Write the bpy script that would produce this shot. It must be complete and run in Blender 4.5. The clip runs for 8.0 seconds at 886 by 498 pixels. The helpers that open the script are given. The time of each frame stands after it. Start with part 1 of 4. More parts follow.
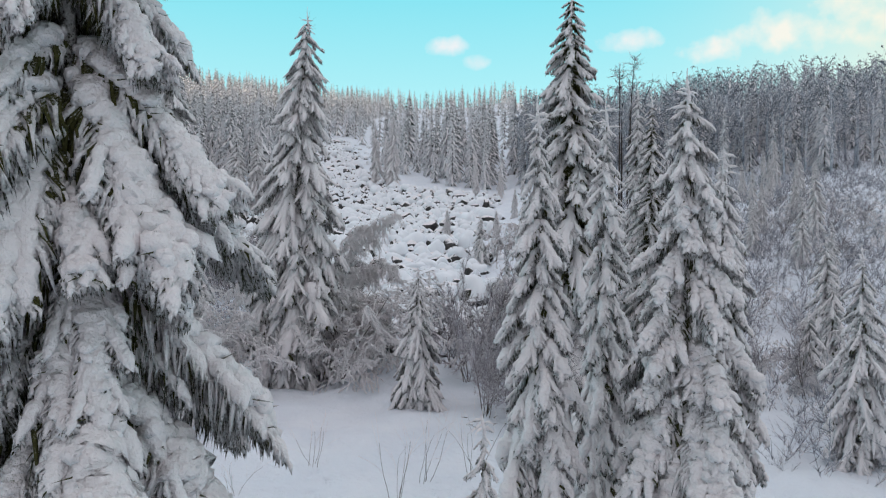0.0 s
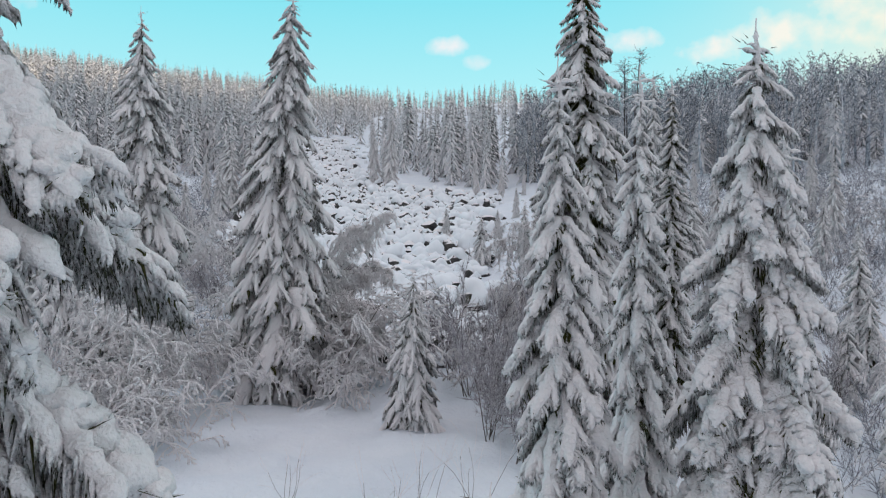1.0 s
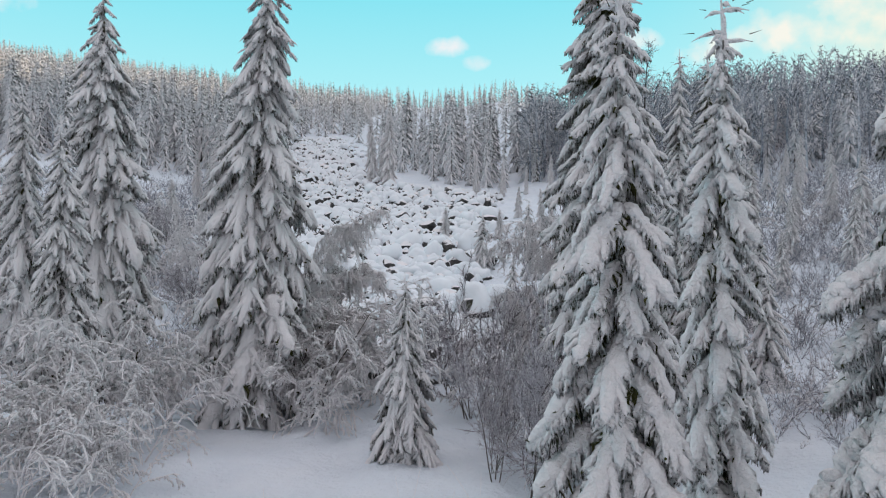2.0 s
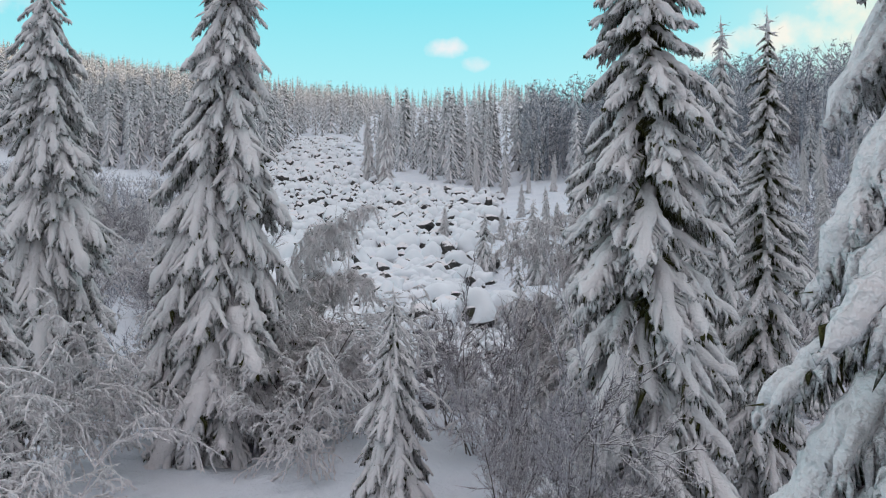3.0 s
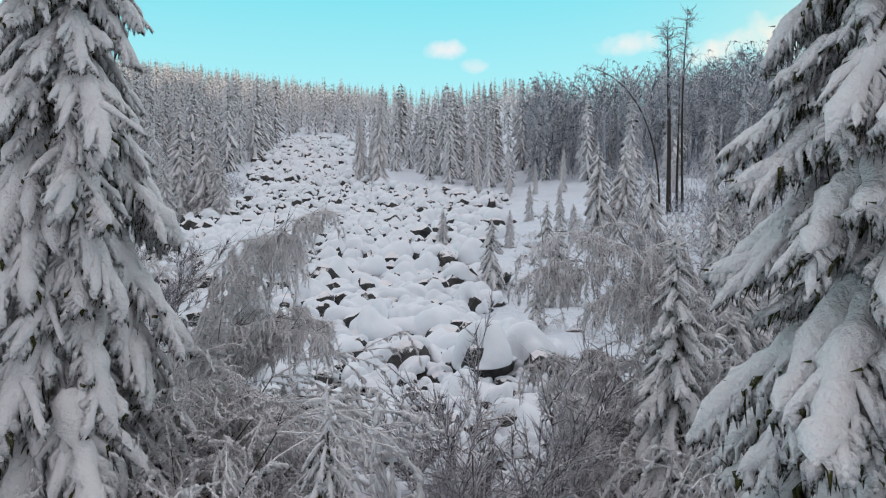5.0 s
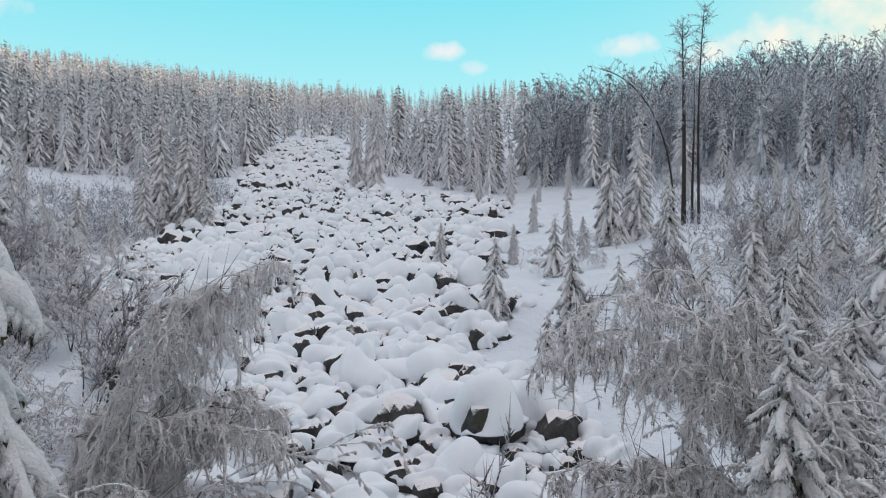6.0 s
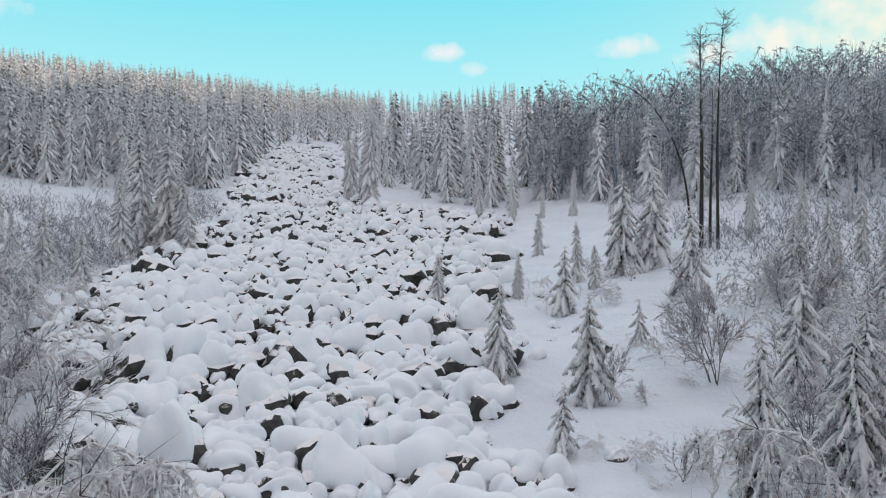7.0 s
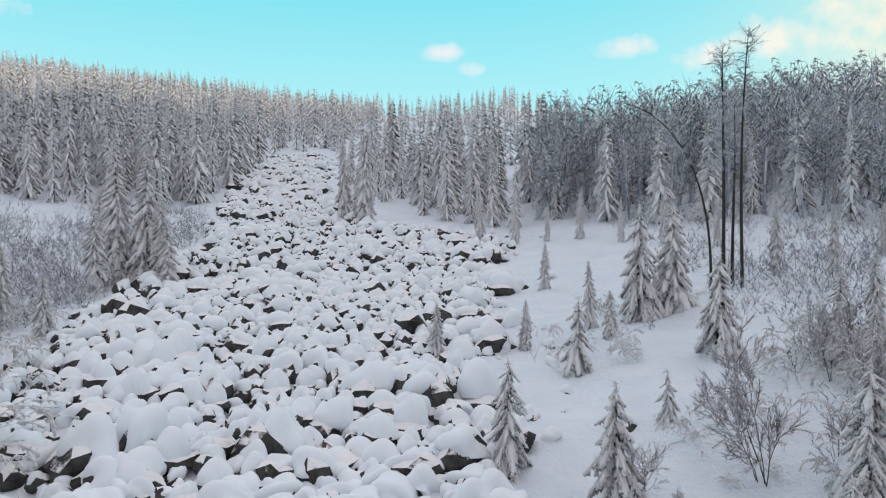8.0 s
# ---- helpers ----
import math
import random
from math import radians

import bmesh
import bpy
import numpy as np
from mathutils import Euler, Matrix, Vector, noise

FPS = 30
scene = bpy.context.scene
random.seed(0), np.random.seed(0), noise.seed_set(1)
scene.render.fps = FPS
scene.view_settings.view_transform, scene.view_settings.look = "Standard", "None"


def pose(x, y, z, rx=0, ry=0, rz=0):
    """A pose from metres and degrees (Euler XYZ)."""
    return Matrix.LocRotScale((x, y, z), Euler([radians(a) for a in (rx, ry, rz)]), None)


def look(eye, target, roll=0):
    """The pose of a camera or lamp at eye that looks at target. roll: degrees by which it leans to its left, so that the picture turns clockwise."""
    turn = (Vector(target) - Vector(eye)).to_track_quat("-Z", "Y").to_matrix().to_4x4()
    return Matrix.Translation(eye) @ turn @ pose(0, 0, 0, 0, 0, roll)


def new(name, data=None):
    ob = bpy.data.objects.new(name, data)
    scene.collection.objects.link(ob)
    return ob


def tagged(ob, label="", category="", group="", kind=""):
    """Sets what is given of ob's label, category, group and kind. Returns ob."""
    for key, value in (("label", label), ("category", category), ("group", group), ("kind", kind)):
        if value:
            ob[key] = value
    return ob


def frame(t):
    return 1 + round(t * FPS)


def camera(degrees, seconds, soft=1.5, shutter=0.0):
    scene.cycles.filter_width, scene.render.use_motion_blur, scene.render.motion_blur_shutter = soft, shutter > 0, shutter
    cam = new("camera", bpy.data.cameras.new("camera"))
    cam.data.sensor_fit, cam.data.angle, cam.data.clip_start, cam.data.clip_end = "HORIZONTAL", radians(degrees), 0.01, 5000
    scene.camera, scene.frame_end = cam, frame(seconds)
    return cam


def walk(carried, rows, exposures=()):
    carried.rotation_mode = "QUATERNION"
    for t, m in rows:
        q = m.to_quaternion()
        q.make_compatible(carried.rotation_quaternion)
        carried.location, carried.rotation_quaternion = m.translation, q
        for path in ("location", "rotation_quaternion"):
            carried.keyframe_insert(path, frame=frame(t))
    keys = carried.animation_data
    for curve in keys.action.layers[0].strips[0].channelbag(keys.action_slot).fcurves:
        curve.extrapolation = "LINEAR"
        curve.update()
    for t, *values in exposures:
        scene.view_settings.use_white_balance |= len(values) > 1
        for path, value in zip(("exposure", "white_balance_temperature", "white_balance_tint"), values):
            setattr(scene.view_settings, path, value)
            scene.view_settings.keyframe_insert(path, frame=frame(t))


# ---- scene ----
cam = camera(61.4, 8.0, 1.2)
METRES, EYE, TILT, LEAN, TURN = 38.0, 7.0, -1.0, 0.0, 0.0
ROWS = [
    (0.0, 0.0, 0.0, 0.0, 0.0, 0.0, 0.0),
    (0.5, 0.0011, 0.0387, 0.0011, 0.0, 0.01, 0.03),
    (1.0, 0.0022, 0.0804, 0.0019, -0.01, 0.01, 0.04),
    (1.5, 0.0032, 0.1292, 0.0026, -0.01, 0.03, -0.02),
    (3.0, 0.0054, 0.3042, 0.0045, -0.07, 0.14, 0.03),
    (3.5, 0.0053, 0.3687, 0.0057, -0.12, 0.19, 0.03),
    (4.0, 0.0057, 0.4347, 0.0074, -0.13, 0.21, 0.01),
    (5.5, 0.0095, 0.6348, 0.0354, -0.17, 0.33, 0.14),
    (6.0, 0.0113, 0.6998, 0.0528, -0.19, 0.39, 0.16),
    (6.5, 0.0135, 0.7657, 0.0766, -0.21, 0.44, 0.19),
    (7.0, 0.0149, 0.8318, 0.1098, -0.24, 0.48, 0.18),
    (7.5, 0.0155, 0.8967, 0.1472, -0.28, 0.49, 0.17),
    (8.0, 0.0156, 0.9635, 0.1848, -0.32, 0.49, 0.17),
]
walk(cam, [(t, pose(0, 0, EYE, TILT, LEAN, TURN) @ pose(METRES * x, METRES * y, METRES * z, 90 + pitch, roll, yaw)) for t, x, y, z, yaw, pitch, roll in ROWS])
import collections

# ---------------------------------------------------------------- world and light
SUN_AZ, SUN_EL = radians(72), radians(7.0)      # from straight ahead to the right; above the horizon
sun = new("sun", bpy.data.lights.new("sun", "SUN"))
sun.data.energy, sun.data.angle, sun.data.color = 4.0, radians(0.5), (1.0, 0.78, 0.55)
sun.matrix_world = look((300, 200, 120), (300 - math.sin(SUN_AZ), 200 - math.cos(SUN_AZ), 120 - math.tan(SUN_EL)))
scene.view_settings.exposure = 0.0


def direction(az, el):
    """Unit vector at degrees right of straight ahead and degrees up."""
    a, e = radians(az), radians(el)
    return (math.sin(a) * math.cos(e), math.cos(a) * math.cos(e), math.sin(e))


def make_world():
    w = bpy.data.worlds.new("winter_sky")
    w.use_nodes = True
    nt = w.node_tree
    N, L = nt.nodes, nt.links
    N.clear()

    def math_node(op, a, b=None, clamp=False):
        n = N.new("ShaderNodeMath")
        n.operation, n.use_clamp = op, clamp
        for i, v in enumerate((a, b)):
            if v is None:
                continue
            if isinstance(v, (int, float)):
                n.inputs[i].default_value = v
            else:
                L.new(v, n.inputs[i])
        return n.outputs[0]

    def mix(fac, a, b):
        n = N.new("ShaderNodeMix")
        n.data_type = "RGBA"
        for sock, v in ((n.inputs[0], fac), (n.inputs[6], a), (n.inputs[7], b)):
            if isinstance(v, (int, float)):
                sock.default_value = v
            elif isinstance(v, tuple):
                sock.default_value = (*v, 1)
            else:
                L.new(v, sock)
        return n.outputs[2]

    co = N.new("ShaderNodeTexCoord").outputs["Generated"]
    sep = N.new("ShaderNodeSeparateXYZ")
    L.new(co, sep.inputs[0])
    sky = N.new("ShaderNodeTexSky")
    sky.sky_type, sky.sun_disc = "NISHITA", False
    sky.sun_elevation, sky.sun_rotation = SUN_EL, SUN_AZ
    sky_s = N.new("ShaderNodeVectorMath")
    sky_s.operation = "SCALE"
    L.new(sky.outputs[0], sky_s.inputs[0])
    sky_s.inputs[3].default_value = 0.10
    # thin high haze: clear cyan low down ahead, paler overhead and behind
    ramp = N.new("ShaderNodeValToRGB")
    ramp.color_ramp.elements[0].position, ramp.color_ramp.elements[0].color = 0.0, (0.62, 0.90, 0.92, 1)
    ramp.color_ramp.elements[1].position, ramp.color_ramp.elements[1].color = 1.0, (1.10, 1.06, 1.13, 1)
    e = ramp.color_ramp.elements.new(0.17)
    e.color = (0.42, 0.84, 0.90, 1)
    e = ramp.color_ramp.elements.new(0.33)
    e.color = (0.19, 0.73, 0.85, 1)
    e = ramp.color_ramp.elements.new(0.62)
    e.color = (0.76, 0.77, 0.83, 1)
    L.new(sep.outputs[2], ramp.inputs[0])
    behind = math_node("MULTIPLY_ADD", sep.outputs[1], -0.7)
    behind.node.inputs[2].default_value = 0.25
    behind.node.use_clamp = True
    col = mix(behind, ramp.outputs[0], (0.475, 0.445, 0.48))
    col = mix(0.12, col, sky_s.outputs[0])
    # glow round the hidden sun
    d = N.new("ShaderNodeVectorMath")
    d.operation = "DOT_PRODUCT"
    L.new(co, d.inputs[0])
    d.inputs[1].default_value = direction(44, 8)
    glow = math_node("POWER", math_node("MAXIMUM", d.outputs["Value"], 0.0), 26.0)
    col = mix(math_node("MULTIPLY", glow, 0.9, True), col, (1.0, 0.80, 0.55))
    # small low clouds
    no = N.new("ShaderNodeTexNoise")
    L.new(co, no.inputs["Vector"])
    no.inputs["Scale"].default_value, no.inputs["Detail"].default_value = 34.0, 8.0
    wob = math_node("SUBTRACT", no.outputs[0], 0.5)
    total = None
    for az, el, wide, high, dense in CLOUDS:
        p = direction(az, el)
        dx = math_node("MULTIPLY", math_node("SUBTRACT", sep.outputs[0], p[0]), 1 / math.radians(wide))
        dz = math_node("MULTIPLY", math_node("SUBTRACT", sep.outputs[2], p[2]), 1 / math.radians(high))
        r = math_node("ADD", math_node("MULTIPLY", dx, dx), math_node("MULTIPLY", dz, dz))
        ahead = math_node("GREATER_THAN", sep.outputs[1], 0.3)
        v = math_node("SUBTRACT", 1.0, math_node("ADD", r, math_node("MULTIPLY", wob, 3.4)))
        v = math_node("MULTIPLY", math_node("MULTIPLY", v, dense, True), ahead)
        total = v if total is None else math_node("MAXIMUM", total, v)
    warm = math_node("MULTIPLY_ADD", sep.outputs[0], 2.6)
    warm.node.inputs[2].default_value = -0.45
    warm.node.use_clamp = True
    col = mix(math_node("MULTIPLY", total, 0.72), col, mix(warm, (0.90, 0.80, 0.80), (1.0, 0.85, 0.66)))
    bg = N.new("ShaderNodeBackground")
    L.new(col, bg.inputs[0])
    bg.inputs[1].default_value = 1.15
    out = N.new("ShaderNodeOutputWorld")
    L.new(bg.outputs[0], out.inputs[0])
    scene.world = w


# azimuth, elevation, half width, half height (degrees), density
CLOUDS = [(0.4, 14.2, 1.7, 0.75, 0.7), (2.6, 13.1, 1.0, 0.6, 0.55), (14.0, 14.2, 2.4, 0.9, 0.7),
          (19.5, 13.2, 2.6, 1.0, 0.8), (24.5, 14.0, 4.2, 1.5, 0.8), (31.0, 15.6, 5.0, 3.0, 0.9), (-31.5, 15.3, 2.6, 1.2, 0.6)]
make_world()

# ---------------------------------------------------------------- materials


class Nodes:
    """A principled material with a few shorthands."""

    def __init__(self, name, rough=0.8, spec=0.3):
        self.m = bpy.data.materials.new(name)
        self.m.use_nodes = True
        self.nt = self.m.node_tree
        self.b = self.nt.nodes["Principled BSDF"]
        self.b.inputs["Roughness"].default_value = rough
        self.b.inputs["Specular IOR Level"].default_value = spec
        self.co = self.nt.nodes.new("ShaderNodeTexCoord").outputs["Object"]
        self.geo = self.nt.nodes.new("ShaderNodeNewGeometry")

    def plug(self, sock, v):
        if isinstance(v, (int, float)):
            sock.default_value = v
        elif isinstance(v, tuple):
            sock.default_value = (*v, 1) if len(v) == 3 and sock.type == "RGBA" else v
        else:
            self.nt.links.new(v, sock)

    def noise(self, scale, detail=3.0, world=False, rough=0.55):
        n = self.nt.nodes.new("ShaderNodeTexNoise")
        self.plug(n.inputs["Vector"], self.geo.outputs["Position"] if world else self.co)
        n.inputs["Scale"].default_value, n.inputs["Detail"].default_value, n.inputs["Roughness"].default_value = scale, detail, rough
        return n.outputs[0]

    def math(self, op, a, b=0.0, c=None, clamp=False):
        n = self.nt.nodes.new("ShaderNodeMath")
        n.operation, n.use_clamp = op, clamp
        self.plug(n.inputs[0], a), self.plug(n.inputs[1], b)
        if c is not None:
            self.plug(n.inputs[2], c)
        return n.outputs[0]

    def mix(self, fac, a, b):
        n = self.nt.nodes.new("ShaderNodeMix")
        n.data_type = "RGBA"
        self.plug(n.inputs[0], fac), self.plug(n.inputs[6], a), self.plug(n.inputs[7], b)
        return n.outputs[2]

    def step(self, v, lo, hi):
        n = self.nt.nodes.new("ShaderNodeMapRange")
        n.interpolation_type = "SMOOTHSTEP"
        self.plug(n.inputs[0], v)
        n.inputs[1].default_value, n.inputs[2].default_value = lo, hi
        return n.outputs[0]

    def up(self):
        n = self.nt.nodes.new("ShaderNodeSeparateXYZ")
        self.plug(n.inputs[0], self.geo.outputs["Normal"])
        return n.outputs[2]

    def color(self, c):
        self.plug(self.b.inputs["Base Color"], c)
        return self

    def bump(self, h, strength, dist):
        n = self.nt.nodes.new("ShaderNodeBump")
        self.plug(n.inputs["Height"], h)
        n.inputs["Strength"].default_value, n.inputs["Distance"].default_value = strength, dist
        self.plug(self.b.inputs["Normal"], n.outputs[0])
        return self


SNOW = (0.88, 0.845, 0.85)


def snow_ground():
    k = Nodes("snow_ground", 0.75, 0.25)
    big, small = k.noise(0.35, 4, True), k.noise(7.0, 5, True)
    k.color(k.mix(k.step(big, 0.3, 0.75), (0.74, 0.785, 0.85), (0.80, 0.835, 0.885)))
    k.bump(k.math("MULTIPLY_ADD", small, 0.35, k.noise(1.3, 4, True)), 0.8, 0.30)
    return k.m


def snow_cap():
    k = Nodes("snow_cap", 0.7, 0.25)
    k.color(k.mix(k.noise(2.5, 4, True), (0.835, 0.86, 0.90), (0.885, 0.90, 0.93)))
    k.bump(k.math("MULTIPLY_ADD", k.noise(9.0, 4, True), 0.3, k.noise(2.2, 3, True)), 0.35, 0.10)
    return k.m


def rime(name, cover, scale, dark, world=True, frost=(0.74, 0.74, 0.76), patch=0.0):
    """Snow and rime lying on dark needles or bark: the upper sides are white, the undersides patchy; patch: how unevenly from tree to tree."""
    k = Nodes(name, 0.8, 0.2)
    n1, n2 = k.noise(scale, 4, world), k.noise(scale * 4.5, 3, world)
    lie = k.math("ADD", k.math("MULTIPLY", k.up(), 0.55), k.math("MULTIPLY_ADD", n2, 0.9, n1))
    if patch:
        lie = k.math("ADD", lie, k.math("MULTIPLY_ADD", k.noise(0.16, 2, True), patch, -0.5 * patch))
    needles = k.mix(k.step(n2, 0.3, 0.7), dark, tuple(min(1, c * 2.2) for c in dark))
    grey = k.mix(k.step(k.math("ADD", lie, k.math("MULTIPLY", n2, 0.4)), cover - 0.12, cover + 0.2), needles, frost)
    k.color(k.mix(k.step(lie, cover + 0.05, cover + 0.4), grey, SNOW))
    k.bump(k.math("MULTIPLY_ADD", n2, 0.6, n1), 0.8, 0.12)
    return k.m


def rock():
    k = Nodes("rock", 0.85, 0.3)
    n1, n2 = k.noise(1.7, 5, True), k.noise(14.0, 4, True)
    c = k.mix(k.step(n1, 0.35, 0.65), (0.030, 0.029, 0.030), (0.080, 0.076, 0.072))
    c = k.mix(k.step(k.noise(0.9, 3, True), 0.64, 0.78), c, (0.066, 0.068, 0.034))
    c = k.mix(k.step(k.math("MULTIPLY_ADD", k.up(), 1.0, k.math("MULTIPLY_ADD", n2, 0.14, k.math("MULTIPLY", k.noise(1.6, 2, True), 0.5))), 0.94, 1.03), c, SNOW)
    k.color(c)
    k.bump(k.math("MULTIPLY_ADD", n2, 0.4, n1), 0.8, 0.08)
    return k.m


def bark(name="bark", base=(0.055, 0.045, 0.038), light=(0.14, 0.12, 0.105), snow=1.05):
    k = Nodes(name, 0.9, 0.2)
    n1, n2 = k.noise(6.0, 4, True), k.noise(22.0, 4, True)
    c = k.mix(k.step(n2, 0.35, 0.7), base, light)
    c = k.mix(k.step(k.math("MULTIPLY_ADD", k.up(), 0.6, n1), snow, snow + 0.2), c, SNOW)
    k.color(c).bump(n2, 0.7, 0.03)
    return k.m


MAT_GROUND, MAT_CAP, MAT_ROCK = snow_ground(), snow_cap(), rock()
MAT_BARK = bark()
MAT_SNOWY = rime("snow_laden_needles", 0.52, 4.0, (0.030, 0.034, 0.022))
MAT_FROST = rime("frosted_needles", 0.80, 9.0, (0.040, 0.042, 0.020), True, (0.58, 0.58, 0.56))
MAT_CURTAIN = rime("rimed_shoots", 0.54, 6.0, (0.050, 0.050, 0.034), True, (0.72, 0.71, 0.72))
MAT_THICKSNOW = rime("thick_snow_on_needles", 0.40, 4.0, (0.030, 0.034, 0.022))
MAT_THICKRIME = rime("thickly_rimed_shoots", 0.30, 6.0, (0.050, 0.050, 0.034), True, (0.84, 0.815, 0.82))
MAT_TRUNK = rime("rimed_bark", 1.0, 7.0, (0.050, 0.042, 0.034), True, (0.45, 0.44, 0.43))
MAT_NEEDLE = rime("dark_needles", 1.50, 9.0, (0.046, 0.045, 0.013))
MAT_TWIG = rime("rimed_twigs", 0.54, 4.0, (0.105, 0.080, 0.070), True, (0.74, 0.69, 0.71))
MAT_DARKTWIG = rime("sparsely_rimed_twigs", 0.92, 6.0, (0.062, 0.051, 0.051), True, (0.52, 0.49, 0.53))
MAT_HOAR = rime("thick_hoar", 0.18, 3.0, (0.18, 0.14, 0.12), True, (0.85, 0.81, 0.81))
# scrub and far twigs: the blue of haze and skylight is put into the colour
MAT_SCRUB = rime("rimed_scrub", 0.96, 2.0, (0.085, 0.085, 0.10), True, (0.36, 0.375, 0.43))
MAT_FAR = rime("far_snowy_needles", 0.83, 1.3, (0.030, 0.036, 0.028), True, (0.74, 0.74, 0.76), 0.5)
MAT_FARTWIG = rime("far_rimed_twigs", 0.93, 1.4, (0.036, 0.042, 0.054), True, (0.46, 0.50, 0.56), 1.1)

# ---------------------------------------------------------------- mesh making
rng = np.random.default_rng(7)


class Mesh:
    """Collects vertices and faces in arrays and turns them into one mesh."""

    def __init__(self):
        self.v, self.f, self.k, self.s, self.n = [], [], [], [], 0

    def add(self, v, f, mat=0, smooth=True):
        v = np.asarray(v, float).reshape(-1, 3)
        f = np.asarray(f, int)
        if len(f):
            self.v.append(v), self.f.append(f + self.n), self.k.append(np.full(len(f), mat)), self.s.append(np.full(len(f), smooth))
            self.n += len(v)
        return self

    def arrays(self):
        return np.concatenate(self.v), self.f, self.k, self.s

    def tubes(self, P, W, H=None, sides=5, jit=0.0, mat=0, flat=1.0, closed=True):
        """Tapered tubes along the paths P (k, n, 3) with half widths W and half heights H (k, n)."""
        P = np.asarray(P, float)
        W = np.asarray(W, float)
        H = W if H is None else np.asarray(H, float)
        k, n, _ = P.shape
        T = np.gradient(P, axis=1)
        T /= np.linalg.norm(T, axis=2, keepdims=True) + 1e-9
        ref = np.where(np.abs(T[..., 2:3]) > 0.94, np.array([0.3, 1.0, 0]), np.array([0, 0, 1.0]))
        S = np.cross(T, ref)
        S /= np.linalg.norm(S, axis=2, keepdims=True) + 1e-9
        U = np.cross(S, T)
        a = 2 * np.pi * np.arange(sides) / sides + 0.3
        sn = np.where(np.sin(a) < 0, np.sin(a) * flat, np.sin(a))
        V = P[:, :, None] + S[:, :, None] * (W[:, :, None] * np.cos(a))[..., None] + U[:, :, None] * (H[:, :, None] * sn)[..., None]
        if jit:
            V = P[:, :, None] + (V - P[:, :, None]) * (1 + jit * rng.uniform(-1, 1, (k, n, sides, 1)))
        i = np.arange(k * n * sides).reshape(k, n, sides)
        j = np.roll(i, -1, axis=2)
        q = np.stack([i[:, :-1], j[:, :-1], j[:, 1:], i[:, 1:]], -1).reshape(-1, 4)
        return self.add(V, q, mat, sides > 3)

    def spikes(self, A, B, r, mat=0):
        """Thin three-sided slivers from A to B (k, 3)."""
        A, B = np.asarray(A, float), np.asarray(B, float)
        k = len(A)
        if not k:
            return self
        T = B - A
        T /= np.linalg.norm(T, axis=1, keepdims=True) + 1e-9
        ref = np.where(np.abs(T[:, 2:3]) > 0.9, np.array([1.0, 0.2, 0]), np.array([0, 0, 1.0]))
        S = np.cross(T, ref)
        S /= np.linalg.norm(S, axis=1, keepdims=True) + 1e-9
        U = np.cross(S, T)
        r = np.broadcast_to(np.asarray(r, float), (k,))[:, None]
        V = np.stack([A + S * r, A - S * r * 0.5 + U * r * 0.87, A - S * r * 0.5 - U * r * 0.87, B], 1)
        b = np.arange(k)[:, None] * 4
        f = np.concatenate([b + [0, 1, 3], b + [1, 2, 3], b + [2, 0, 3]])
        return self.add(V, f, mat, False)

    def fingers(self, A, B, C, r, mat=0):
        """Blunt three-sided fingers that bend at B: from A over B to the tip C (k, 3)."""
        k = len(A)
        if not k:
            return self
        T = C - A
        T = T / (np.linalg.norm(T, axis=1, keepdims=True) + 1e-9)
        ref = np.where(np.abs(T[:, 1:2]) > 0.9, np.array([1.0, 0.2, 0]), np.array([0, 1.0, 0]))
        S = np.cross(T, ref)
        S /= np.linalg.norm(S, axis=1, keepdims=True) + 1e-9
        U = np.cross(S, T)
        r = np.broadcast_to(np.asarray(r, float), (k,))[:, None]
        ring = lambda P, q: [P + S * r * q, P - S * r * q * 0.5 + U * r * q * 0.87, P - S * r * q * 0.5 - U * r * q * 0.87]
        V = np.stack(ring(A, 0.8) + ring(B, 1.0) + [C], 1)
        b = np.arange(k)[:, None] * 7
        f = np.concatenate([b + [i, j, j + 3] for i, j in ((0, 1), (1, 2), (2, 0))] + [b + [i, j + 3, i + 3] for i, j in ((0, 1), (1, 2), (2, 0))] + [b + [i + 3, j + 3, 6] for i, j in ((0, 1), (1, 2), (2, 0))])
        return self.add(V, f, mat, True)

    def prisms(self, A, B, ra, rb, mat=0):
        """Three-sided straight twigs from A to B with their two radii."""
        P = np.stack([A, B], 1)
        return self.tubes(P, np.stack([ra, rb], 1), sides=3, mat=mat)

    def spread(self, other, M):
        """Adds copies of another collection at the 4 x 4 matrices M."""
        v, fs, ks, ss = other.arrays()
        M = np.asarray(M, float)
        V = np.einsum("mij,vj->mvi", M[:, :3, :3], v) + M[:, None, :3, 3]
        off = (np.arange(len(M)) * len(v))[:, None, None]
        base = self.n
        self.v.append(V.reshape(-1, 3))
        for f, k, sm in zip(fs, ks, ss):
            self.f.append((f[None] + off).reshape(-1, f.shape[1]) + base)
            self.k.append(np.tile(k, len(M))), self.s.append(np.tile(sm, len(M)))
        self.n += len(v) * len(M)
        return self

    def build(self, name, mats, smooth=True):
        v = np.concatenate(self.v)
        me = bpy.data.meshes.new(name)
        me.vertices.add(len(v))
        me.vertices.foreach_set("co", v.astype(np.float32).ravel())
        loops = np.concatenate([f.ravel() for f in self.f])
        sizes = np.concatenate([np.full(len(f), f.shape[1]) for f in self.f])
        me.loops.add(len(loops))
        me.loops.foreach_set("vertex_index", loops.astype(np.int32))
        me.polygons.add(len(sizes))
        me.polygons.foreach_set("loop_start", np.concatenate([[0], np.cumsum(sizes)[:-1]]).astype(np.int32))
        me.polygons.foreach_set("material_index", np.concatenate(self.k).astype(np.int32))
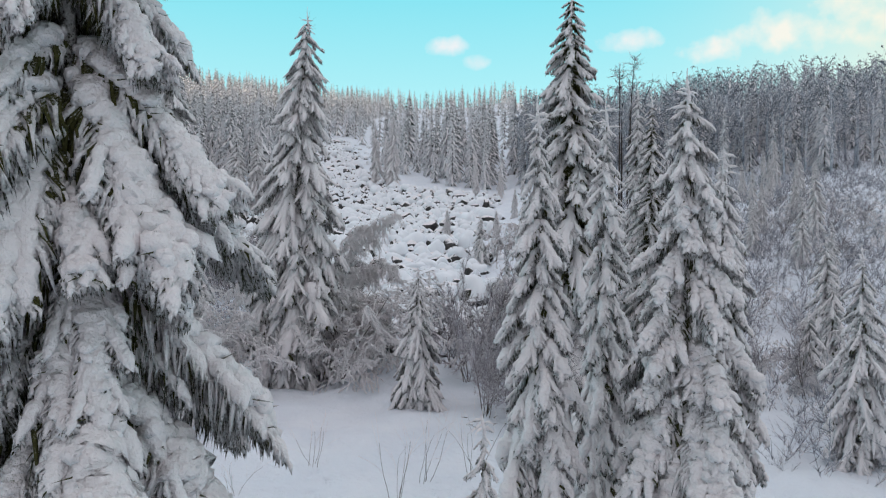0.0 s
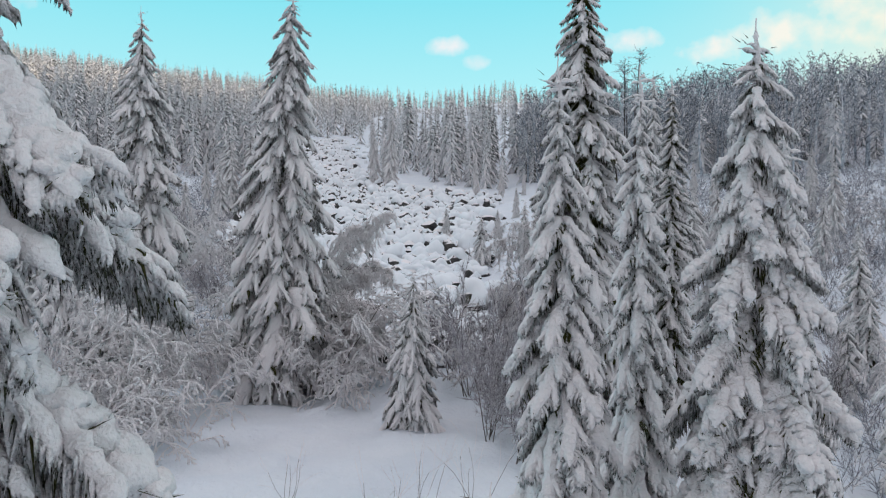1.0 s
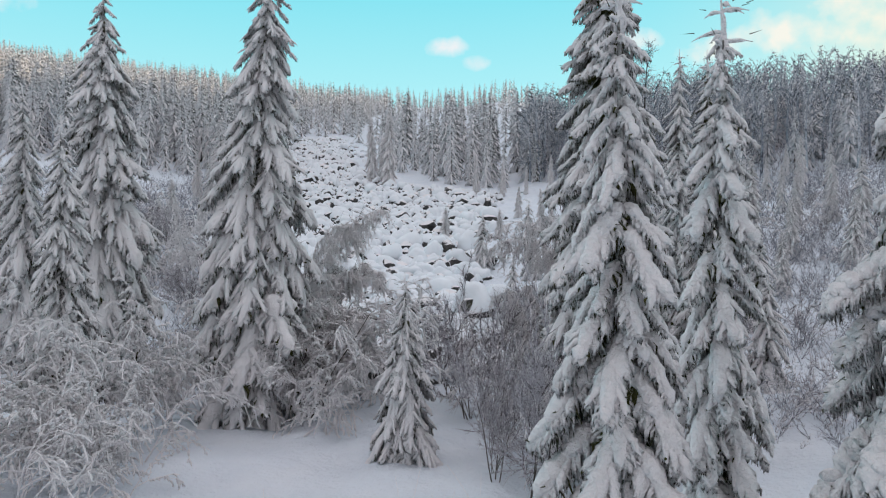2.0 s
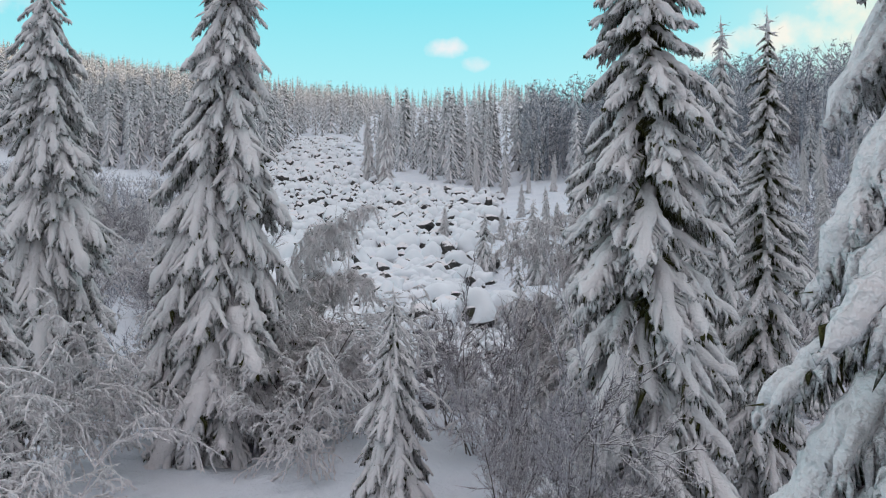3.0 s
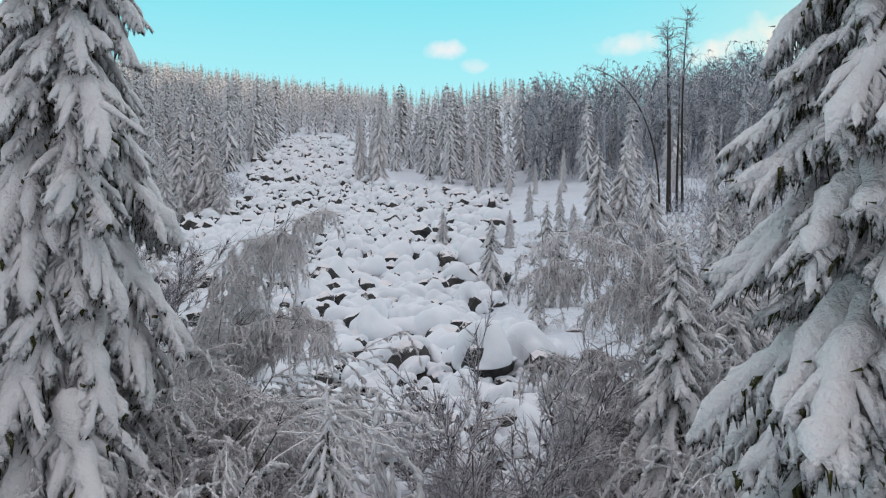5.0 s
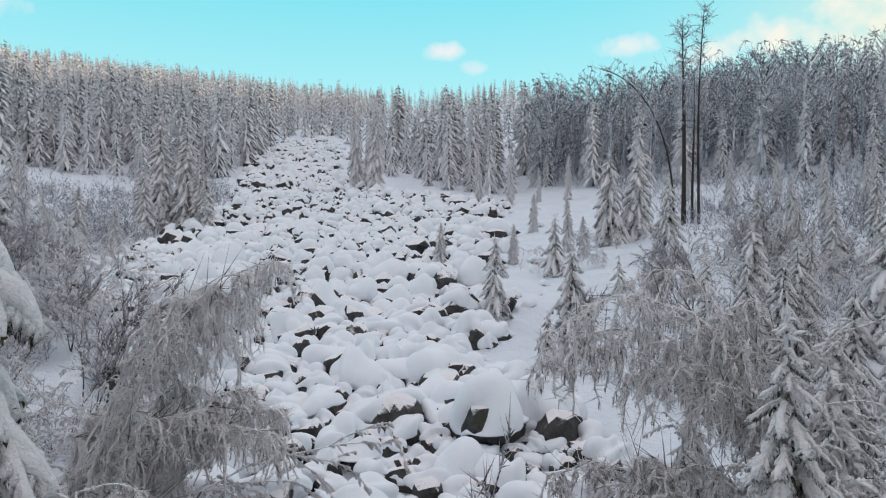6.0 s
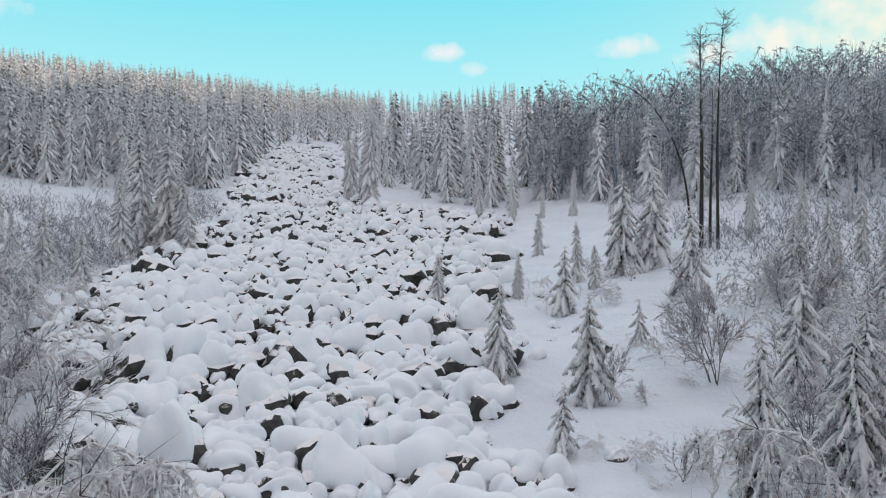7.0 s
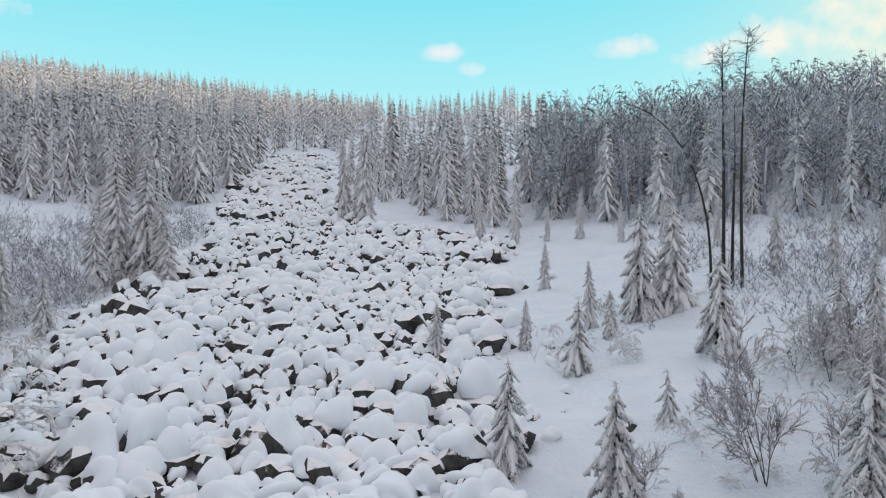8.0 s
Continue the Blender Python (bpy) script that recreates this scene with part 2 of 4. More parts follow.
        me.polygons.foreach_set("use_smooth", np.concatenate(self.s) if smooth else np.full(len(sizes), False))
        for m in mats:
            me.materials.append(m)
        me.update(calc_edges=True)
        return me


def place(name, mesh, parent=None, m=None, label=""):
    ob = new(name, mesh)
    if parent is not None:
        ob.parent = parent
    if m is not None:
        ob.matrix_basis = m
    return tagged(ob, label) if label else ob


def thing(name, m, label, category, group=""):
    ob = new(name)
    ob.empty_display_size = 0.3
    ob.matrix_basis = m
    return tagged(ob, label, category, group)


def turns(x, y, z, yaw, s, sz=None):
    """Stack of 4 x 4 matrices: turned about z, scaled, moved."""
    x, y, z, yaw, s = (np.atleast_1d(np.asarray(a, float)) for a in (x, y, z, yaw, s))
    sz = s if sz is None else np.asarray(sz, float)
    M = np.zeros((len(x), 4, 4))
    M[:, 0, 0], M[:, 0, 1], M[:, 1, 0], M[:, 1, 1] = np.cos(yaw) * s, -np.sin(yaw) * s, np.sin(yaw) * s, np.cos(yaw) * s
    M[:, 2, 2], M[:, 3, 3] = sz, 1
    M[:, 0, 3], M[:, 1, 3], M[:, 2, 3] = x, y, z
    return M


# ---------------------------------------------------------------- the ground
def lumps(x, y):
    """Smooth drifts, a few decimetres high."""
    return (0.20 * np.sin(0.55 * x + 1.3 * np.sin(0.31 * y)) * np.cos(0.47 * y + 0.9 * np.sin(0.37 * x))
            + 0.11 * np.sin(1.3 * x + 0.8 * y) * np.sin(1.1 * y - 0.6 * x + 1.0) + 0.05 * np.sin(2.1 * x - 1.2 * y) * np.sin(1.9 * y + 0.8 * x))


def ground_z(x, y):
    x, y = np.asarray(x, float), np.asarray(y, float)
    c = np.interp(y, [-300, -40, 0, 22, 35, 42, 52, 64, 75, 86, 108, 127, 140, 165, 240, 430, 600, 1500, 4000],
                  [-25, -1, 0, 0.2, 0.1, 0.8, 2.3, 3.9, 5.7, 7.3, 9.8, 13.6, 16.2, 21.3, 36.5, 80, 78, 30, 0])
    low = np.interp(y, [-300, 140, 165, 200, 240, 300, 430, 600, 1500, 4000], [-25, 16.2, 20, 24, 27, 29, 27, 20, 0, 0])
    w = np.clip((x / np.maximum(y, 1) - 0.08) / 0.20, 0, 1) * (y > 140)
    c = c + (np.minimum(low, c) - c) * w * w * (3 - 2 * w)
    grow = np.clip((y - 20) / 30, 0, 1)
    right = 0.14 * np.maximum(0, x - 8) * grow
    # unseen rise beyond x = 170, added to keep the low sun off the valley
    right = right + 0.20 * np.clip(x - 170, 0, 170) * grow - 0.16 * np.maximum(0, x - 350) * grow
    left = 0.13 * np.maximum(0, -x - 45) * np.clip((y - 40) / 100, 0, 1)
    left = np.minimum(left, 34)
    far = np.clip((y - 700) / 800, 0, 1)
    return c + (right + left) * (1 - far) + lumps(x, y)


def field_edges(y):
    """Left and right edge of the boulder field."""
    l = np.interp(y, [38, 45, 52, 60, 70, 80, 108, 126, 140, 165, 240], [-2, -5.5, -9, -14, -20.5, -24, -25.5, -27, -30, -35, -45])
    r = np.interp(y, [38, 45, 52, 60, 75, 86, 126, 132, 140, 165, 240], [2.0, 5.0, 4.6, 3.2, 3.2, 4.6, 8.5, 4, -13, -19, -30])
    y = np.asarray(y, float)
    return l + 0.9 * np.sin(0.41 * y) + 0.6 * np.sin(1.07 * y + 1), r + 0.9 * np.sin(0.36 * y + 2) + 0.7 * np.sin(0.93 * y)


def open_snow(y):
    """Where the open snow beside the boulder field ends and the scrub begins."""
    return np.interp(y, [17, 26, 40, 50, 60, 75, 90, 100, 120, 150], [9.5, 10.5, 9, 9.5, 13.5, 18, 20, 21, 21, 14])


def make_ground():
    xs = np.concatenate([np.linspace(-2500, -200, 14), np.linspace(-180, -45, 28), np.arange(-44, -7, 0.55), np.arange(-6.6, -1.4, 0.16), np.arange(-1.2, 44.1, 0.55), np.linspace(46, 180, 28), np.linspace(200, 2500, 14)])
    ys = np.concatenate([np.linspace(-300, -20, 12), np.arange(-15, 6, 1.0), np.arange(6, 14, 0.55), np.arange(14.2, 34, 0.16), np.arange(34.2, 100, 0.55), np.linspace(101, 150, 50), np.linspace(153, 260, 36), np.linspace(270, 700, 36), np.linspace(760, 4000, 14)])
    X, Y = np.meshgrid(xs, ys)
    Z = ground_z(X, Y)
    l, r = field_edges(Y)
    inside = np.clip((X - l) / 2, 0, 1) * np.clip((r - X) / 2, 0, 1) * (Y > 40) * (Y < 245)
    Z = Z + inside * (0.22 * np.sin(2.1 * X + np.sin(1.7 * Y)) * np.sin(1.9 * Y + np.sin(2.3 * X)) - 0.45)
    # an old trodden track through the clearing
    tx = -3.9 + 0.5 * np.sin(Y * 0.4) - 0.03 * (Y - 20)
    side = 0.17 * np.sign(np.sin(Y * 4.4))
    Z -= (0.05 * np.exp(-((X - tx) / 0.40) ** 2) + 0.16 * np.exp(-((X - tx - side) / 0.15) ** 2) * np.abs(np.sin(Y * 4.4)) ** 3) * (Y > 6) * (Y < 34)
    i = np.arange(X.size).reshape(X.shape)
    q = np.stack([i[:-1, :-1], i[:-1, 1:], i[1:, 1:], i[1:, :-1]], -1).reshape(-1, 4)
    me = Mesh().add(np.stack([X, Y, Z], -1), q).build("ground", [MAT_GROUND])
    tagged(new("ground", me), "uneven snow-covered mountain slope rising to wooded ridges", "ground", kind="structure")


make_ground()


# ---------------------------------------------------------------- spruces
def clot():
    """A round clot on an icosphere: vertices and triangles."""
    bm = bmesh.new()
    bmesh.ops.create_icosphere(bm, subdivisions=2, radius=1.0)
    v = np.array([p.co[:] for p in bm.verts])
    f = np.array([[p.index for p in q.verts] for q in bm.faces])
    bm.free()
    return v, f


CLOT = clot()


def plume(g, r, path, size, rings, sides, thick, strands, strand_r, hang, spread, frosted):
    """A bolster of snow lying along a limb, with rimed shoots hanging from both its flanks in a ragged fringe."""
    u = np.linspace(0.03, 1.02, rings)
    P = path(u)
    ends = np.clip((u - 0.028) / 0.14, 0, 1) ** 0.5 * np.clip((1.021 - u) / 0.11, 0, 1) ** 0.55
    swell = 1 + 0.20 * np.interp(u, np.linspace(0, 1.02, 12), r.normal(0, 1, 12)) + 0.10 * r.normal(0, 1, rings)
    W = np.maximum(thick * size * ends * (1.04 - 0.20 * u) * np.clip(swell, 0.55, 1.6), 0.002)
    P = P + np.stack([0 * u, r.normal(0, 0.10, rings) * W, 0.35 * W], -1)
    g.tubes(P[None], W[None], (W * 0.92)[None], sides=sides, jit=0.14)
    if not strands:
        return
    # fringe: lobes along the limb, longest a little inside the middle
    for sg in (-1, 1):
        q = np.clip(r.uniform(0.06, 1.0, strands), 0, 0.995)
        A = path(q)
        w = np.interp(q, u, W)
        lobe = 0.55 + 0.45 * np.abs(np.sin(np.pi * (q * r.uniform(3.5, 6.0) + r.uniform(0, 1)))) ** 0.8
        ln = hang * size * np.interp(q, [0, 0.25, 0.6, 0.9, 1.0], [0.75, 1.0, 0.9, 0.5, 0.28]) * lobe * r.uniform(0.55, 1.2, strands)
        out = sg * (w * r.uniform(0.2, 1.0, strands) + spread * size * r.uniform(0, 1, strands) ** 1.4 * np.interp(q, [0, 0.35, 1], [0.5, 1, 0.3]))
        B = A + np.stack([ln * r.uniform(0.05, 0.40, strands), out, -0.15 * ln - 0.35 * np.abs(out)], -1)
        A = A + np.stack([0 * q, 0.25 * out, 0.1 * w], -1)
        C = B + np.stack([ln * r.normal(0.16, 0.14, strands), sg * ln * r.normal(0.05, 0.10, strands), -ln * r.uniform(0.7, 1.0, strands)], -1)
        rr = strand_r * r.uniform(0.6, 1.35, strands)
        kind = r.uniform(0, 1, strands) + frosted * 2.6 * (q < 0.34)
        for lo, hi, mat in ((0, 1 - frosted, 4), (1 - frosted, 1 - 0.3 * frosted, 2), (1 - 0.3 * frosted, 9, 3)):
            m = (kind >= lo) & (kind < hi)
            g.fingers(A[m], B[m], C[m], rr[m] * (1 if mat == 4 else 0.7), mat)


def spruce_branch(seed, fine, load=1.0, close=False):
    """One snow-laden spruce branch, 1 long and sloping down along +x: limb, bolster and fringe, side boughs of the same build, and sheltered dark needles beneath."""
    global rng
    rng = r = np.random.default_rng(seed)
    g = Mesh()
    slope, wig, tip = r.uniform(0.44, 0.72), r.uniform(-0.07, 0.07), r.uniform(0.0, 0.9)
    thick = (0.050 if close else 0.063) * load ** 0.7 * r.uniform(0.85, 1.15)

    def spine(u):
        u = np.asarray(u, float)
        return np.stack([u * 0.88, wig * np.sin(3 * u), 0.05 * np.sin(np.pi * u ** 0.7) - slope * u ** 1.15 + np.where(u > 0.7, (u - 0.7) ** 2 * tip, 0)], -1)

    s = np.linspace(0, 1, 8)
    g.tubes(spine(s)[None], (0.016 * (1 - s) + 0.003)[None], sides=4, mat=1)
    frosted = (0.20 if fine == 0 else 0.38) if close else 0.05 if fine == 2 else 0.15
    plume(g, r, spine, 1.0, (56, 17, 9)[fine], (12, 7, 5)[fine], thick, (270, 78, 24)[fine], (0.0140, 0.024, 0.043)[fine], (0.24 if close else 0.23) * load ** 0.25, 0.085 * load ** 0.3, frosted)
    for i in range((8, 5, 2)[fine]):
        at, sg = r.uniform(0.18, 0.80), (-1, 1)[i % 2]
        p0 = spine(at)
        ln = (0.20 + 0.24 * (1 - at)) * r.uniform(0.7, 1.2)
        yaw, dip = sg * radians(r.uniform(16, 38)), r.uniform(0.60, 1.0)
        side = lambda u, p0=p0, ln=ln, yaw=yaw, dip=dip: p0 + np.stack([ln * u * math.cos(yaw), ln * u * math.sin(yaw), -dip * ln * u ** 1.2], -1)
        plume(g, r, side, ln, (18, 7, 4)[fine], (8, 5, 4)[fine], thick * 1.5, (36, 9, 0)[fine], (0.010, 0.018, 0.035)[fine], 0.34, 0.16, frosted)
    # clots of snow on the bolster
    for _ in range((60 if close else 26, 0, 0)[fine]):
        u = r.uniform(0.08, 0.95)
        ax = thick * r.uniform(0.25, 0.65)
        B = CLOT[0] * (1 + r.normal(0, 0.10, (len(CLOT[0]), 1))) * ax * np.array([r.uniform(0.9, 2.0), 1.0, r.uniform(0.8, 1.3)])
        g.add(spine(u) + np.array([0, r.uniform(-0.9, 0.9) * thick, thick * r.uniform(0.2, 0.9)]) + B, CLOT[1], 0)
    # sheltered needles under the limb, bare and dark
    m = 420 if close else (80, 16, 0)[fine]
    A = spine(r.uniform(0.02, 0.6 if close else 0.7, m)) + np.array([0, 0, -0.02])
    D = np.stack([r.normal(0.4, 0.3, m), r.normal(0, 0.45, m), r.normal(-0.9, 0.3, m)], -1)
    D /= np.linalg.norm(D, axis=1, keepdims=True)
    g.spikes(A, A + D * r.uniform(0.06, 0.15 if close else 0.24, (m, 1)), (0.0075, 0.014, 0.03)[fine], 3)
    # dark needle tips that stick out of the snow
    m = (120 if close else 30, 5, 0)[fine]
    A = spine(r.uniform(0.1, 1.0, m)) + np.stack([0 * np.zeros(m), r.uniform(-1, 1, m) * thick * 1.2, r.uniform(-0.5, 0.8, m) * thick], -1)
    D = np.stack([r.normal(0.8, 0.4, m), r.normal(0, 0.6, m), r.normal(0.0, 0.3, m)], -1)
    g.spikes(A, A + D * r.uniform(0.025, 0.06, (m, 1)), (0.005, 0.007, 0.01)[fine], 3)
    return g


SPRUCE_MATS = [MAT_SNOWY, MAT_BARK, MAT_FROST, MAT_NEEDLE, MAT_CURTAIN]
BRANCHES = [[[spruce_branch(1000 * k + 100 * f + i, f, ld, k == 2).build("branch", SPRUCE_MATS) for i in range((7, 7, 5)[f])] for f in range(3)] for k, ld in enumerate((1.1, 1.6, 1.4))]


def trunk_mesh(height, r, lean=0.0, sides=9):
    n = 14
    t = np.linspace(0, 1, n)
    P = np.stack([lean * t ** 2, 0.04 * np.sin(5 * t), height * t - 0.25], -1)
    W = r * (1 - t) ** 0.8 + 0.012
    W[0] *= 1.25
    return Mesh().tubes(P[None], W[None], sides=sides, jit=0.06)


def spruce(x, y, height, radius, seed, fine=1, low=0.9, power=0.72, droop=(-16, 20), label="", gap=0.46, per=6, bare=0.03, lean=0.0, most=9.0, heavy=0, ragged=0.0):
    """A tall spruce with a trunk, whorls of drooping branches and a bare leader shoot."""
    r = random.Random(seed)
    z = float(ground_z(x, y))
    t = thing("spruce_tree", pose(x, y, z), label or "tall spruce tree weighed down by thick snow and rime", "spruce tree", "snowy spruces")
    place("trunk", trunk_mesh(height * 0.985, 0.011 * height + 0.02, lean).build("trunk", [MAT_TRUNK]), t)
    h = low
    turn = r.uniform(0, 6.28)
    span = height - low
    while h < height * (1 - bare):
        u = (h - low) / span
        rad = min(most, radius * (1 - u) ** power) * min(1.0, 0.72 + u * 3.5) + 0.06
        n = max(4, round(per * (1 - 0.25 * u)))
        for i in range(n):
            turn += 2 * math.pi / n + r.uniform(-0.28, 0.28)
            pitch = droop[0] + (droop[1] - droop[0]) * u ** 1.6 + r.uniform(-9, 9)
            ln = rad / 0.86 * r.uniform(0.70 - ragged, 1.18 + ragged)
            kind = fine if rad > 0.33 * radius or fine == 2 else min(2, fine + 1)
            me = r.choice(BRANCHES[heavy][kind])
            fat = r.uniform(0.9, 1.25) * (1.25 if u > 0.75 else 1.0)
            m = pose(lean * (h / height) ** 2, 0, h + r.uniform(-0.15, 0.15), 0, 0, math.degrees(turn)) @ pose(0, 0, 0, r.uniform(-14, 14), -pitch, 0)
            place("branch", me, t, m @ Matrix.Diagonal((ln, ln * fat, ln * fat * 0.95, 1)))
        h += gap * r.uniform(0.75, 1.25) * (1 - 0.55 * u) * (0.6 + 0.4 * radius / 2.6)
    # leader: a thin shoot with a bare tip, knobs of rime and a few short twigs
    global rng
    rng = np.random.default_rng(seed)
    g = Mesh()
    f = min(1, height / 8 + 0.2)
    top = height * (1 - bare) - min(0.3, 0.05 * height)
    tip = height + 0.25 * f
    q = np.linspace(0, 1, 12)
    P = np.stack([np.full(12, lean) + 0.02 * np.sin(6 * q), 0.02 * np.cos(5 * q), top + q * (tip - top)], -1)
    W = (0.050 * (1 - q) + 0.010) * f * rng.uniform(0.6, 1.5, 12)
    W[-3:] = 0.009 * f
    g.tubes(P[None], W[None], sides=6, jit=0.25)
    k = 9
    a = rng.uniform(0, 6.28, k)
    A = np.stack([np.full(k, lean), np.zeros(k), top + rng.uniform(0.1, 0.75, k) * (tip - top)], -1)
    D = np.stack([np.cos(a), np.sin(a), rng.uniform(0.0, 0.6, k)], -1) * rng.uniform(0.12, 0.38, (k, 1)) * f
    tt = np.linspace(0, 1, 6)
    g.tubes(A[:, None] + D[:, None] * tt[:, None] - np.array([0, 0, 0.10]) * tt[:, None] ** 2, np.tile([0.016, 0.028, 0.034, 0.026, 0.010, 0.005], (k, 1)) * f * rng.uniform(0.5, 1.3, (k, 6)), sides=5, jit=0.25)
    g.spikes(A + D * 0.9, A + D * 1.35, 0.008 * f, 1)
    place("leader", g.build("leader", [MAT_SNOWY, MAT_BARK]), t)
    return t


NEAREST_SPRUCES = [  # x, y, height, crown radius, seed, fineness, lowest branch, taper, widest, lean
    (-4.1, 8.2, 14.2, 3.6, 1, 0, 1.4, 0.75, 2.1, 0.0),
    (-7.2, 36.0, 17.6, 3.6, 2, 1, 0.7, 0.70, 2.9, 0.7),
    (1.85, 13.8, 9.2, 1.65, 3, 1, 0.5, 0.80, 9, -0.1),
    (4.25, 13.0, 9.4, 2.2, 4, 0, 0.5, 0.75, 9, 0.0),
    (3.45, 15.8, 9.5, 1.4, 5, 1, 0.5, 0.80, 9, 0.0),
    (6.1, 16.2, 8.6, 1.6, 6, 1, 0.5, 0.80, 9, 0.0),
    (4.95, 28.9, 16.4, 2.75, 7, 1, 0.6, 0.70, 2.15, 0.0),
]
CLEARING_SPRUCES = [  # x, y, height, crown radius, seed, fineness, lowest branch, taper, widest, lean
    (8.65, 31.0, 12.4, 1.3, 8, 1, 0.5, 0.70, 9, 0.0),
    (9.5, 36.5, 13.6, 1.6, 9, 2, 0.5, 0.70, 9, 0.0),
    (-14.6, 39.6, 17.6, 3.5, 10, 1, 0.8, 0.72, 3.0, 0.0),
    (-12.6, 32.0, 10.6, 2.1, 11, 1, 0.5, 0.80, 9, 0.0),
    (-19.5, 42.0, 13.0, 2.5, 12, 2, 0.5, 0.80, 9, 0.0),
    (-1.1, 30.2, 5.5, 1.9, 13, 1, 0.3, 0.85, 9, 0.1),
    (4.9, 36.2, 7.3, 1.6, 14, 1, 0.4, 0.80, 9, 0.0),
    (0.55, 10.1, 4.4, 0.8, 15, 1, 0.3, 0.80, 9, 0.0),
]
for x, y, hh, rr, sd, fi, lo, po, mo, le in NEAREST_SPRUCES + CLEARING_SPRUCES:
    spruce(x, y, hh, rr, sd, fi, lo, po, most=mo, lean=le, droop=(-17, -6) if sd == 1 else (-8, 9) if sd in (7, 8) else (-36, 2) if sd in (3, 4, 5, 6) else (-22, 3), per=6 if sd == 1 else 6 if sd in (3, 4, 5, 6) else 7, gap=0.70 if sd == 1 else 0.56, heavy=2 if sd in (1, 7, 8) else 1 if sd in (3, 4, 5, 6, 14) else 0)


def simple_spruce(seed, whorls, per, nseg, sides, slim=0.17, fringe=1.0, power=0.72):
    """A spruce of height 1, trunk and crown apart, for the middle distance and beyond."""
    global rng
    rng = np.random.default_rng(seed)
    trunk, crown = Mesh(), Mesh()
    q = np.linspace(0, 1, 3)
    trunk.tubes(np.stack([0 * q, 0 * q, q * 0.95 - 0.03], -1)[None], (0.013 * (1 - q) + 0.001)[None], sides=3)
    hs = np.repeat(np.linspace(0.05, 0.99, whorls) ** 0.80, per)
    k = len(hs)
    hs = hs + rng.uniform(-0.028, 0.020, k)
    a = rng.uniform(-0.5, 0.5, k) + np.tile(np.arange(per) * 2 * np.pi / per, whorls) + np.repeat(rng.uniform(0, 6.28, whorls), per)
    hs = np.minimum(hs, 0.999)
    rad = (slim * (1 - hs) ** power * np.clip(0.8 + hs * 3, 0, 1) + 0.005) * rng.uniform(0.6, 1.25, k)
    drop = rad * (1.25 - 0.9 * hs ** 2) * rng.uniform(0.7, 1.3, k)
    t = np.linspace(0.0, 1, nseg)
    P = np.stack([(np.cos(a) * rad)[:, None] * t, (np.sin(a) * rad)[:, None] * t, hs[:, None] - drop[:, None] * t ** 1.3], -1)
    prof = np.clip(np.sin(np.pi * (0.15 + 0.75 * t)), 0.05, 1) if nseg > 2 else np.array([0.8, 0.15])
    prof[-1] = 0.12
    W = prof * (0.003 + rad * 0.11)[:, None] * rng.uniform(0.8, 1.25, (k, nseg))
    crown.tubes(P, W, W * 1.2, sides, 0.22, flat=1.6)
    m = int(k * fringe)
    if m:
        who = rng.integers(0, k, m)
        w = rng.uniform(0.25, 1.0, m)
        A = np.stack([np.array([np.interp(w[i], t, P[who[i], :, c]) for i in range(m)]) for c in range(3)], -1)
        D = np.stack([np.cos(a[who]) * 0.3, np.sin(a[who]) * 0.3, -np.ones(m)], -1) + rng.normal(0, 0.25, (m, 3))
        crown.spikes(A, A + D * (0.012 + 0.35 * rad[who])[:, None], 0.003 + 0.04 * rad[who], 1)
    return trunk, crown


def branched_spruce(seed, slim):
    """A spruce of height 1, trunk and crown apart, its crown made of whorls of snow-laden branches."""
    r = random.Random(seed)
    trunk, crown = Mesh(), Mesh()
    q = np.linspace(0, 1, 4)
    trunk.tubes(np.stack([0 * q, 0 * q, q * 0.97 - 0.03], -1)[None], (0.012 * (1 - q) + 0.0012)[None], sides=5)
    sets = collections.defaultdict(list)
    h, turn = 0.05, r.uniform(0, 6.28)
    while h < 0.975:
        u = (h - 0.05) / 0.95
        n = 7 if u < 0.6 else 5
        for _ in range(n):
            turn += 2 * math.pi / n + r.uniform(-0.3, 0.3)
            ln = (slim * (1 - u) ** 0.75 * min(1.0, 0.75 + 3 * u) + 0.010) * r.uniform(0.75, 1.25)
            pitch = -24 + 34 * u ** 1.5 + r.uniform(-10, 10)
            m = pose(0, 0, h + r.uniform(-0.01, 0.01), 0, 0, math.degrees(turn)) @ pose(0, 0, 0, r.uniform(-15, 15), -pitch, 0) @ Matrix.Diagonal((ln, ln * 1.15, ln * 1.1, 1))
            sets[r.randrange(len(SMALL_BRANCHES))].append(np.array(m))
        h += 0.052 * r.uniform(0.75, 1.25) * (1 - 0.6 * u)
    for k, ms in sorted(sets.items()):
        crown.spread(SMALL_BRANCHES[k], np.stack(ms))
    return trunk, crown


SMALL_BRANCHES = [spruce_branch(7000 + i, 2, 1.25) for i in range(5)]
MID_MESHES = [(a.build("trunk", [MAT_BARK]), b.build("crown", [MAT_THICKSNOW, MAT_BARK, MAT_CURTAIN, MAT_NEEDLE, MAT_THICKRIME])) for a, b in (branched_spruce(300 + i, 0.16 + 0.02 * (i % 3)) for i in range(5))]


